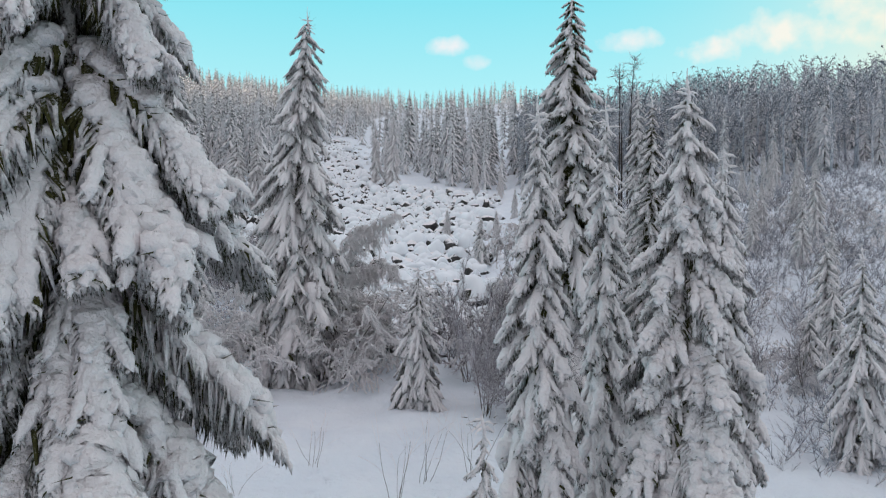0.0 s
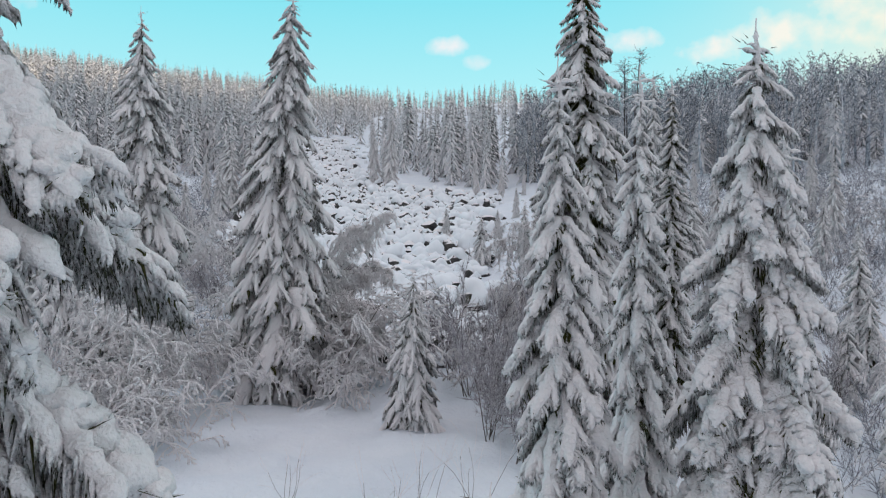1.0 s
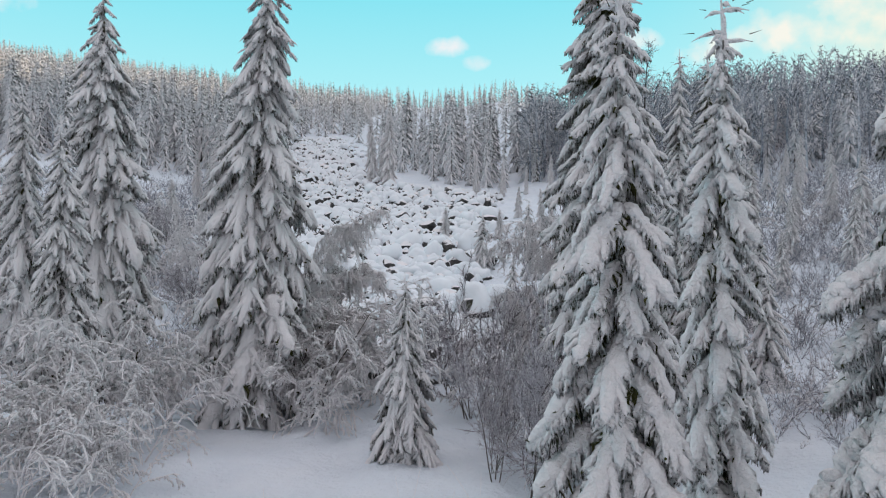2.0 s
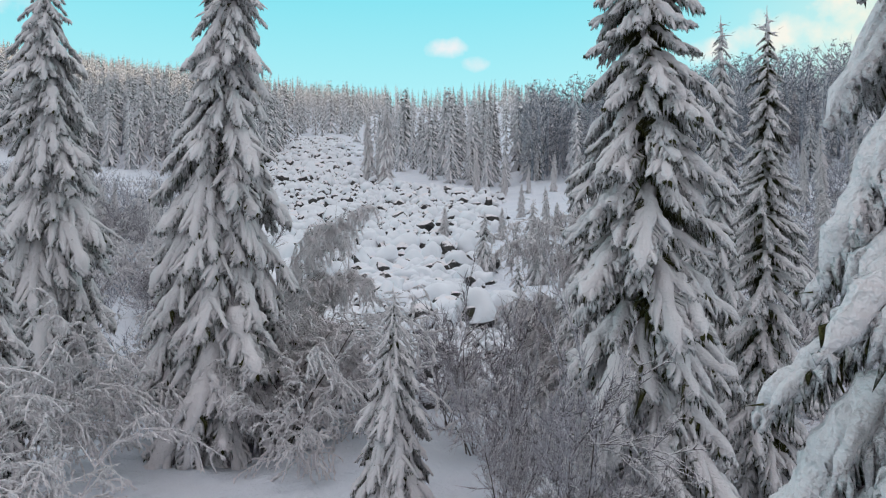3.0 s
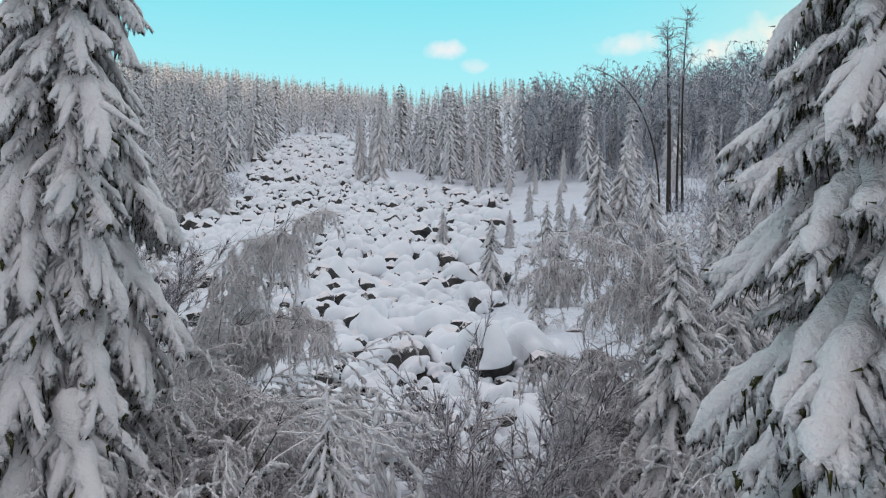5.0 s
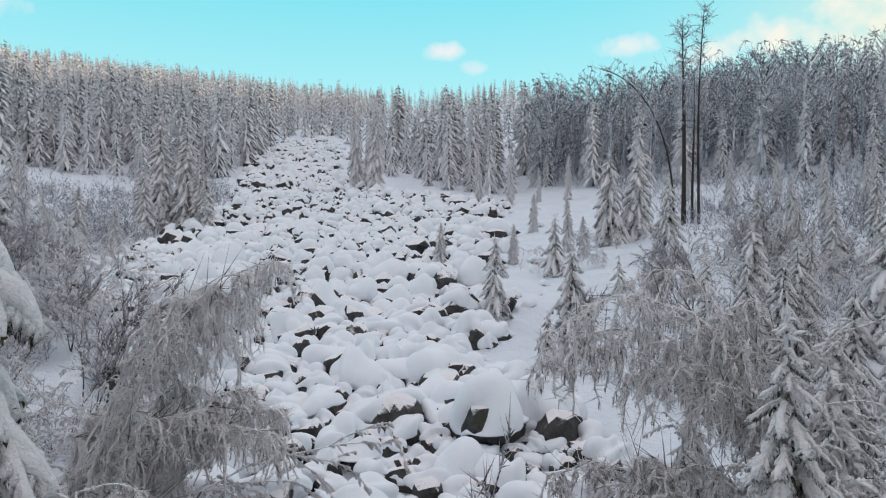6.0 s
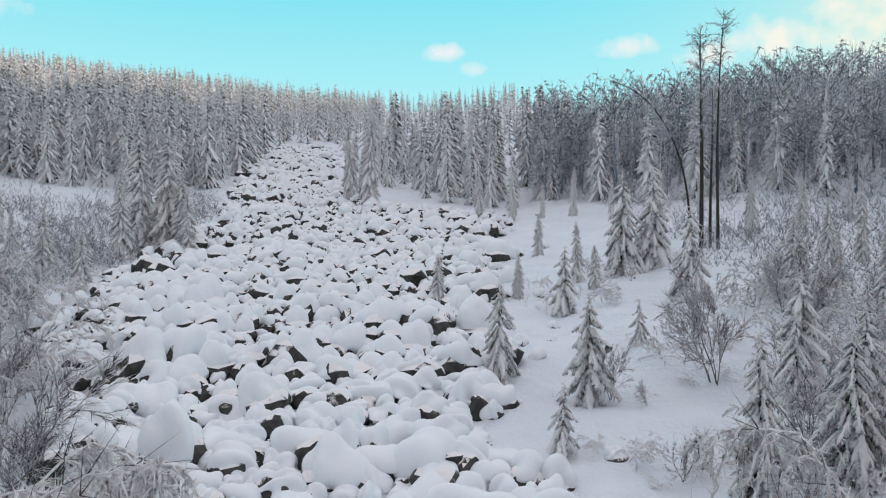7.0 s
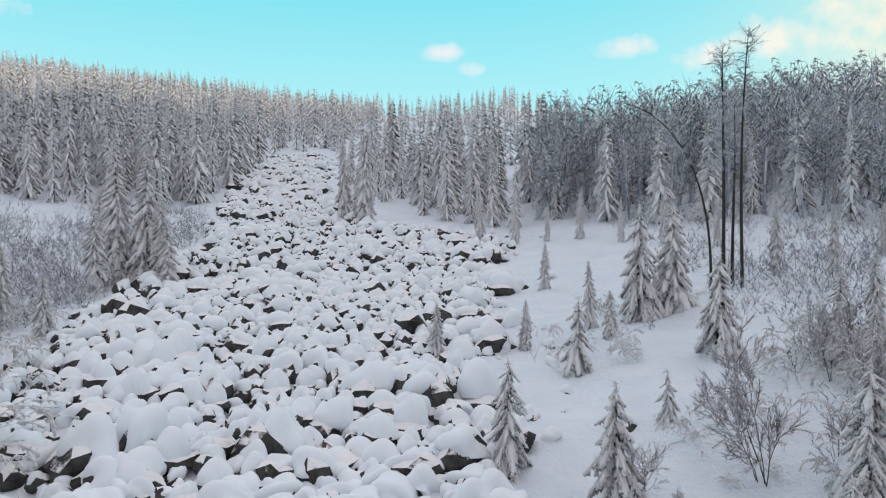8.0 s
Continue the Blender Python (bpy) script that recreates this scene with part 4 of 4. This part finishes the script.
def scrub():
    """The mass of rimed scrub on both flanks."""
    r = np.random.default_rng(33)

    def piece(k, n, thick):
        a = ramify(800 + k, stems=4, length=1.5, radius=0.014, depth=0, kids=[1], spread=0.5, curl=[0.0, -0.05], splay=0.55)
        g = Mesh().prisms(a[:, :3], a[:, 3:6], np.maximum(a[:, 6], 0.008) * 0.8 * thick, np.maximum(a[:, 7], 0.007) * 0.8 * thick) if thick < 1.5 else Mesh()
        i = r.integers(0, len(a), n)
        w = r.uniform(0, 1, (n, 1))
        A = a[i, :3] * (1 - w) + a[i, 3:6] * w
        D = a[i, 3:6] - a[i, :3]
        D = D / np.linalg.norm(D, axis=1, keepdims=True) + r.normal(0, 0.6, (n, 3))
        return g.spikes(A, A + D * r.uniform(0.10, 0.36, (n, 1)) * (1 + 0.25 * (thick > 1.5)), 0.016 * thick)

    near, far = [piece(k, 60, 0.7) for k in range(6)], [piece(k, 36, 1.5) for k in range(6)]
    p = []
    for _ in range(5000):
        x, y = r.uniform(9, 100), 17 + 153 * r.uniform(0, 1) ** 0.85
        if x > open_snow(y) + r.exponential(1.5) and x < 0.60 * y + 3:
            p.append((x, y, r.uniform(0.5, 1.5)))
    for _ in range(1100):
        x, y = r.uniform(7.5, 32), r.uniform(20, 64)
        if x > open_snow(y) - 0.5 + r.exponential(2.0) and np.sin(0.7 * x + np.sin(0.5 * y)) * np.sin(0.6 * y + 1.0) > -0.35:
            p.append((x, y, r.uniform(0.5, 1.3)))
    for _ in range(1300):
        x, y = r.uniform(17, 52), r.uniform(48, 100)
        if x > open_snow(y) + r.exponential(2.0):
            p.append((x, y, r.uniform(0.5, 1.3)))
    for _ in range(1500):
        y = r.uniform(38, 150)
        x = float(field_edges(y)[0]) - 3 - r.exponential(12)
        if x > -0.62 * y - 10:
            p.append((x, y, r.uniform(0.45, 1.3)))
    for _ in range(2200):
        x, y = r.uniform(-72, -28), r.uniform(82, 136)
        if np.sin(0.45 * x + np.sin(0.3 * y)) * np.sin(0.35 * y + 0.6) > -0.45:
            p.append((x, y, r.uniform(0.6, 1.5)))
    g = Mesh()
    for kinds, lo, hi in ((near, 0, 66), (far, 66, 999)):
        for k in range(6):
            q = np.array([t for t in p[k::6] if lo <= t[1] < hi])
            g.spread(kinds[k], turns(q[:, 0], q[:, 1], ground_z(q[:, 0], q[:, 1]) - 0.05, r.uniform(0, 6.28, len(q)), q[:, 2], q[:, 2] * r.uniform(0.7, 1.2, len(q))))
    tagged(new("scrub", g.build("scrub", [MAT_SCRUB])), "low rime-covered scrub on the snowy slope", "scrub", kind="stuff")


scrub()


def beech_parts(seed, n=1400, thin=1.15):
    """A leafless beech about 15 high: trunk, rising limbs, drooping side limbs and a dense domed crown of rimed twigs."""
    r = np.random.default_rng(seed)
    stem, twigs = Mesh(), Mesh()
    q = np.linspace(0, 1, 5)
    stem.tubes(np.stack([0.4 * np.sin(2 * q + seed), 0.3 * np.sin(3 * q), 12.5 * q - 0.2], -1)[None], (0.19 * (1 - q) + 0.03)[None], sides=4)
    k = 30
    h = 1.3 + 11.0 * r.uniform(0, 1, k) ** 0.8
    a = np.arange(k) * 2.4 + r.normal(0, 0.4, k)
    dome = np.sqrt(np.clip(1 - ((h - 7.0) / 7.6) ** 2, 0.05, 1))
    reach = r.uniform(1.3, 2.9, k) * dome
    t = np.linspace(0, 1, 4)
    rise = np.minimum(r.uniform(0.8, 3.4, k) + 0.8 * (h > 8), 15.0 - h - r.uniform(0, 1.2, k))
    P = np.stack([(np.cos(a) * reach)[:, None] * t ** 0.8, (np.sin(a) * reach)[:, None] * t ** 0.8, h[:, None] + rise[:, None] * t - (0.9 * dome * (h < 8))[:, None] * t ** 3], -1)
    P += r.normal(0, 0.12, P.shape) * t[:, None]
    twigs.tubes(P, np.tile([0.05, 0.032, 0.018, 0.006], (k, 1)), sides=3)
    m = n // 9
    i, w = r.integers(0, k, m), r.uniform(0.15, 1, m)
    A = np.stack([np.array([np.interp(w[j], t, P[i[j], :, c]) for j in range(m)]) for c in range(3)], -1)
    D = np.stack([np.cos(a[i]) * 0.4, np.sin(a[i]) * 0.4, 0.05 + 0.45 * (h[i] > 9.5)], -1) + r.normal(0, 0.55, (m, 3))
    B = A + D * r.uniform(0.4, 1.15, (m, 1))
    twigs.prisms(A, B, np.full(m, 0.022 / thin), np.full(m, 0.007 / thin))
    i, w = r.integers(0, m, n), r.uniform(0.1, 1, (n, 1))
    F = A[i] * (1 - w) + B[i] * w
    twigs.spikes(F, F + r.normal(0, 0.24, (n, 3)) + np.array([0, 0, -0.08]), r.uniform(0.014, 0.036, n) / thin)
    return stem, twigs


def bare_tree(x, y, height, seed, bow=0.0, toward=0.0):
    """A tall bare trunk with a thin rimed crown at its very top."""
    r = np.random.default_rng(seed)
    t = thing("bare_tree", pose(x, y, float(ground_z(x, y)) - 0.2, 0, 0, toward), "tall bowed bare trunk with rimed twigs at its tip" if bow > 1 else "tall slender bare trunk with a thin rimed crown", "tree", "bare tall trees")
    n = 16
    q = np.linspace(0, 1, n)
    P = np.stack([bow * q ** 2.6, 0.12 * np.sin(4 * q + seed), height * (q - (0.16 * q ** 5 if bow > 1 else 0))], -1)
    place("trunk", Mesh().tubes(P[None], ((0.09 if bow > 1 else 0.12) * (1 - q) ** 0.7 + 0.02)[None], sides=7, jit=0.05).build("trunk", [MAT_DARKBARK]), t)
    seg, spk = [], []
    for i in range(64 if bow < 1 else 34):
        u = r.uniform(0.30, 1.0) ** 0.6 if bow < 1 else r.uniform(0.55, 1.0)
        p = np.array([np.interp(u, q, P[:, c]) for c in range(3)])
        a = r.uniform(0, 6.28)
        d = np.array([math.cos(a), math.sin(a), r.uniform(0.2, 1.3)])
        ln = r.uniform(0.6, 2.1) * (1.15 - 0.4 * u)
        for j in range(4):
            d = d + r.normal(0, 0.22, 3) + np.array([0, 0, -0.05])
            d /= np.linalg.norm(d)
            e = p + d * ln / 4
            seg.append((*p, *e, 0.026 * (1 - j / 5), 0.026 * (1 - (j + 1) / 5)))
            for _ in range(4):
                f = d + r.normal(0, 0.7, 3) + np.array([0, 0, -0.2])
                g0 = p + (e - p) * r.uniform(0, 1)
                spk.append((*g0, *(g0 + f * r.uniform(0.12, 0.45))))
            p = e
    a, b = np.array(seg), np.array(spk)
    g = Mesh().prisms(a[:, :3], a[:, 3:6], a[:, 6], a[:, 7])
    g.spikes(b[:, :3], b[:, 3:], 0.016)
    tagged(place("crown", g.build("crown", [MAT_FARTWIG]), t), "thin crown of rimed twigs")


MAT_DARKBARK = bark("dark_bark", (0.035, 0.028, 0.025), (0.085, 0.070, 0.062), 1.25)
for i, (x, y, hh, bw, to) in enumerate([(21.6, 92.0, 18.2, 0.3, 40), (22.4, 93.5, 17.0, 0.5, 200), (22.9, 91.6, 18.8, 0.6, 20), (21.3, 93.4, 17.2, 6.5, 172), (23.3, 94.0, 14.0, 0.4, 80)]):
    bare_tree(x, y, hh, 60 + i, bw, to)


# ---------------------------------------------------------------- boulders
def rock_shape(seed, level):
    """Angular block about 2 across on an icosphere: directions, radii and triangles."""
    bm = bmesh.new()
    bmesh.ops.create_icosphere(bm, subdivisions=level, radius=1.0)
    v = np.array([p.co[:] for p in bm.verts])
    f = np.array([[p.index for p in q.verts] for q in bm.faces])
    bm.free()
    r = np.random.default_rng(seed)
    rad = np.full(len(v), 1.3)
    for _ in range(9):
        n = r.normal(0, 1, 3)
        n /= np.linalg.norm(n)
        rad = np.minimum(rad, r.uniform(0.72, 1.0) / np.maximum(v @ n, 0.05))
    return v, np.clip(rad, 0.5, 1.3), f, r


def rock_mesh(seed, level):
    v, rad, f, r = rock_shape(seed, level)
    return Mesh().add(v * rad[:, None] * np.array([r.uniform(0.8, 1.2), r.uniform(0.75, 1.05), r.uniform(0.7, 0.95)]), f)


def cap_mesh(seed, level):
    """A pillow of snow 2 across, its bare lip towards +x: rounded above, flat below, trailing off behind."""
    v, rad, f, r = rock_shape(seed, level)
    q = r.normal(0, 1, (5, 3)) * 2.0
    wob = 1 + 0.15 * sum(np.sin(v @ a + 2 * i) for i, a in enumerate(q))
    tall = r.uniform(0.75, 1.15)
    x = np.where(v[:, 0] > 0, v[:, 0] * 0.95, v[:, 0] * r.uniform(0.95, 1.2))
    y = v[:, 1] * r.uniform(0.70, 1.30)
    front = np.clip((v[:, 0] + 0.15) / 0.7, 0, 1)
    front = front * front * (3 - 2 * front)
    z = np.where(v[:, 2] > 0, v[:, 2] * tall, v[:, 2] * (0.80 - 0.62 * front))
    P = np.stack([x, y, z + np.where(x < 0, 0.16 * x, -0.04 * x) + r.uniform(-0.12, 0.12) * y], -1) * wob[:, None]
    return Mesh().add(P, f)


ROCK_MESHES = [rock_mesh(900 + i, 3).build("rock", [MAT_ROCK], False) for i in range(12)]
CAP_MESHES = [cap_mesh(920 + i, 4).build("snow_cap", [MAT_CAP]) for i in range(12)]
FAR_ROCKS = [rock_mesh(940 + i, 2) for i in range(8)]
FAR_CAPS = [cap_mesh(960 + i, 3) for i in range(8)]
FARTHEST_CAPS = [cap_mesh(980 + i, 2) for i in range(8)]


def scatter_boulders():
    """Spots of the boulders: x, y, half width, height of the pillow of snow, bearing of the bare side."""
    r = random.Random(11)
    spots = []
    cell = collections.defaultdict(list)
    for _ in range(70000):
        y = 40 + 200 * r.random() ** 1.35
        l, ri = (float(a) for a in field_edges(y))
        x = r.uniform(l - 1.6, ri + 5.0)
        s = min(1.05, max(0.36, r.lognormvariate(-0.55, 0.40))) * (1.12 if y < 62 else 1.12 - 0.012 * (y - 62) if y < 72 else 1.0 if y < 150 else 1.15)
        edge = min((x - l) * (0.6 if y < 110 else 1.0), ri - x)
        if edge < 3.5 and r.random() > (0.02 + 0.27 * edge if edge > 0 else 0.006):
            continue
        if x > ri + 0.3:      # few and small in the open snow
            if y < 66 and r.random() < 0.7:
                continue
            s *= 0.6
        ok = True
        for i in range(-1, 2):
            for j in range(-1, 2):
                for q in cell[int(x // 3) + i, int(y // 3) + j]:
                    if (q[0] - x) ** 2 + (q[1] - y) ** 2 < (0.76 * (q[2] + s)) ** 2:
                        ok = False
        if ok:
            spot = (x, y, s, s * r.uniform(0.55, 1.45), math.radians(-78 + r.gauss(0, 55)))
            cell[int(x // 3), int(y // 3)].append(spot)
            spots.append(spot)
    return spots


BOULDERS = sorted(scatter_boulders(), key=lambda p: p[1])
NEAREST = 300


def rock_place(p):
    """Where the rock sits under its pillow (pushed out to the bare side), and where the pillow lies."""
    x, y, s, h, a = p
    out = s * (0.10 + 0.44 * (math.sin(37.0 * x + 11.0 * y) * 0.5 + 0.5))
    lone = float(np.clip((x - field_edges(y)[1] + 1.5) / 1.5, 0, 1))      # sunk deeper in the open snow
    z = float(ground_z(x, y)) + 0.50 * h * (1 - 0.7 * lone)
    return (x + math.cos(a) * out, y + math.sin(a) * out, z - (0.28 + 0.45 * lone) * s), (x, y, z)


def snow_blanket(name, x0, x1, y0, y1, step):
    """The snow that lies over the boulders: a pillow on each, run together in the hollows."""
    xs, ys = np.arange(x0, x1, step), np.arange(y0, y1, step)
    X, Y = np.meshgrid(xs, ys)
    G = ground_z(X, Y)
    H = np.zeros_like(G)
    for x, y, s, h, a in BOULDERS:
        if not (x0 - 2 < x < x1 + 2 and y0 - 2 < y < y1 + 2):
            continue
        i0, i1 = np.searchsorted(xs, (x - 1.5 * s, x + 1.5 * s))
        j0, j1 = np.searchsorted(ys, (y - 1.5 * s, y + 1.5 * s))
        dx, dy = X[j0:j1, i0:i1] - x, Y[j0:j1, i0:i1] - y
        u = (dx * math.cos(a) + dy * math.sin(a)) / s      # towards the bare side
        w = (-dx * math.sin(a) + dy * math.cos(a)) / s
        d = np.where(u > 0, (u / 0.60) ** 2, (u / 1.40) ** 2) + (w / 0.95) ** 2
        dome = 0.60 * h * np.clip(1 - d, 0, 1) ** 0.5
        H[j0:j1, i0:i1] = np.maximum(H[j0:j1, i0:i1], dome)
    k = 1
    for _ in range(2 if step < 0.2 else 1):
        P = np.pad(H, k, mode="edge")
        H = sum(P[k + a:P.shape[0] - k + a, k + b:P.shape[1] - k + b] for a in (-k, 0, k) for b in (-k, 0, k)) / 9
    l, r = field_edges(Y)
    inside = np.clip((X - l + 2.5) / 2.5, 0, 1) * np.clip((r + 2.5 - X) / 2.5, 0, 1) * np.clip((Y - 38.5) / 1.5, 0, 1) * np.clip((243 - Y) / 3, 0, 1)
    Z = G + H - 0.10 + 0.05 * np.sin(2.3 * X + 1.1 * Y) * np.sin(1.7 * Y - 0.9 * X) - 0.6 * (1 - inside)
    keep = inside > 0.05
    i = np.arange(X.size).reshape(X.shape)
    q = np.stack([i[:-1, :-1], i[:-1, 1:], i[1:, 1:], i[1:, :-1]], -1).reshape(-1, 4)
    q = q[keep.ravel()[q].any(axis=1)]
    used, inv = np.unique(q, return_inverse=True)
    V = np.stack([X, Y, Z], -1).reshape(-1, 3)[used]
    ob = new(name, Mesh().add(V, inv.reshape(-1, 4)).build(name, [MAT_CAP]))
    tagged(ob, "soft pillows of snow run together over the boulders", "snow", kind="stuff")


snow_blanket("snow_blanket", -30, 11, 38.0, 104.0, 0.18)
snow_blanket("snow_blanket", -34, 13, 103.8, 140.0, 0.24)
snow_blanket("snow_blanket", -54, -2, 139.7, 246.0, 0.42)


def boulder(p, i):
    r = random.Random(i)
    (x, y, z), q = rock_place(p)
    s, a = p[2], math.degrees(p[4])
    t = thing("boulder", pose(x, y, z, 0, 0, a), "dark grey boulder under a rounded pillow of snow", "boulder", "boulder field")
    place("rock", ROCK_MESHES[i % len(ROCK_MESHES)], t, pose(0, 0, 0, r.uniform(-25, 25), r.uniform(-25, 25), r.uniform(0, 360)) @ Matrix.Diagonal((0.92 * s, 0.92 * s, 0.92 * s, 1)))
    back = math.hypot(x - q[0], y - q[1])
    place("snow_cap", r.choice(CAP_MESHES), t, pose(-back, 0, q[2] - z, r.uniform(-8, 8), r.uniform(-8, 8), r.uniform(-15, 15)) @ Matrix.Diagonal((s, s, s, 1)), "rounded pillow of white snow")


def far_boulders():
    rocks, caps = Mesh(), Mesh()
    r = np.random.default_rng(5)
    for k in range(8):
        for lo, hi, kinds in ((0, 80, FAR_CAPS), (80, 999, FARTHEST_CAPS)):
            rest = [q for q in BOULDERS[NEAREST + k::8] if lo <= q[1] < hi]
            p, c = (np.array(z) for z in zip(*(rock_place(q) for q in rest)))
            s, a = np.array([q[2] for q in rest]), np.array([q[4] for q in rest])
            rocks.spread(FAR_ROCKS[k], turns(p[:, 0], p[:, 1], p[:, 2], r.uniform(0, 6.28, len(p)), s, s))
            caps.spread(kinds[k], turns(c[:, 0], c[:, 1], c[:, 2], a, s, s * r.uniform(0.9, 1.2, len(p))))
    t = tagged(thing("boulders", Matrix(), "dark grey boulders under pillows of snow", "boulder field"), kind="stuff")
    tagged(place("rocks", rocks.build("rocks", [MAT_ROCK], False), t), kind="stuff")
    tagged(place("snow_caps", caps.build("snow_caps", [MAT_CAP]), t, None, "rounded pillows of white snow"), kind="stuff")


for i, p in enumerate(BOULDERS[:NEAREST]):
    boulder(p, i)
far_boulders()


# ---------------------------------------------------------------- the woods
def woods():
    r = np.random.default_rng(21)
    near = [simple_spruce(400 + i, 21, 6, 3, 3, 0.105 + 0.02 * (i % 3), 0.8, 0.62) for i in range(6)]
    far = [simple_spruce(420 + i, 12, 5, 2, 3, 0.13, 0.0, 0.58) for i in range(4)]
    beeches = [beech_parts(700 + i) for i in range(5)]
    back_beeches = [beech_parts(720 + i, 330, 0.55) for i in range(4)]
    pts = []

    def fill(n, x0, x1, y0, y1, ok, h0, h1, gap):
        got = []
        for _ in range(n):
            x, y = r.uniform(x0, x1), r.uniform(y0, y1)
            if ok(x, y) and all((a - x) ** 2 + (b - y) ** 2 > gap * gap for a, b, _ in got[-400:]):
                got.append((x, y, r.uniform(h0, h1)))
        return got

    left_edge = lambda y: np.interp(y, [100, 125, 140, 165, 240, 260], [-58, -48, -38, -37, -46, -36])
    right_edge = lambda y: np.interp(y, [95, 110, 125, 132, 140, 165, 240, 260], [60, 42, 22, 9, 1, -13.5, -28, -36])
    left = lambda x, y: x < left_edge(y) and y > 148 + 0.12 * abs(x + 60)
    right_s = lambda x, y: x > right_edge(y) and x < 14 + (y - 130) * 0.25
    right_b = lambda x, y: x > right_edge(y) and x >= 12 + (y - 130) * 0.2
    close = fill(1700, -150, -36, 148, 215, left, 10, 18.5, 3.8) + fill(500, -40, 40, 128, 185, right_s, 7, 17, 3.5)
    close += fill(230, 14, 110, 104, 190, right_b, 6, 13, 3.2)
    wide = fill(3600, -380, -30, 212, 460, lambda x, y: x < left_edge(min(y, 260)) + max(0, y - 260) * 1.2 and x > -0.75 * y - 40, 11, 20, 5.0)
    wide = [(x, y, h * (1 - 0.30 * min(1, max(0, (y - 240) / 120)))) for x, y, h in wide]
    wide += fill(1300, -90, 300, 185, 440, lambda x, y: x > right_edge(min(y, 260)) and x < 0.75 * y + 40, 9, 14, 5.0)
    wide += fill(900, 0, 110, 156, 200, right_b, 10, 17, 3.2)
    leafy = fill(760, 10, 110, 100, 156, right_b, 0.74, 1.16, 3.2) + fill(60, -130, -50, 148, 190, left, 0.7, 1.0, 6.0)
    leafy += fill(300, 10, 60, 134, 162, right_b, 0.8, 1.15, 2.4)
    front = [p for p in leafy if p[0] < float(right_edge(p[1])) + 13 and p[0] > 0]
    leafy = [p for p in leafy if p not in front]

    def spread(meshes, kinds, pts, slot):
        for k in range(len(kinds)):
            p = np.array(pts[k::len(kinds)])
            if len(p):
                slim = np.random.default_rng(k).uniform(0.9, 1.5, len(p))
                meshes.spread(kinds[k][slot], turns(p[:, 0], p[:, 1], ground_z(p[:, 0], p[:, 1]) - 0.1, 2.4 * np.arange(len(p)), p[:, 2] * slim, p[:, 2]))

    for name, kinds, p, label, mats in (
            ("spruce_forest", near, close, "dense spruce forest coated in snow and rime", [MAT_FAR, MAT_FAR]),
            ("hillside_forest", far, wide, "snowy spruce forest covering the far ridge", [MAT_FAR, MAT_FAR]),
            ("beech_wood", beeches, front, "leafless beech wood grey with rime at the edge of the slope", [MAT_FARTWIG, MAT_FARTWIG]),
            ("beech_wood", back_beeches, leafy, "leafless beech wood grey with rime", [MAT_FARTWIG, MAT_FARTWIG])):
        t = tagged(thing(name, Matrix(), label, "forest"), kind="stuff")
        for part_name, slot, mm in (("trunks", 0, mats if kinds is beeches or kinds is back_beeches else [MAT_BARK]), ("crowns", 1, mats)):
            g = Mesh()
            spread(g, kinds, p, slot)
            tagged(place(part_name, g.build(part_name, mm), t), kind="stuff")
    return len(close), len(wide), len(leafy)


woods()
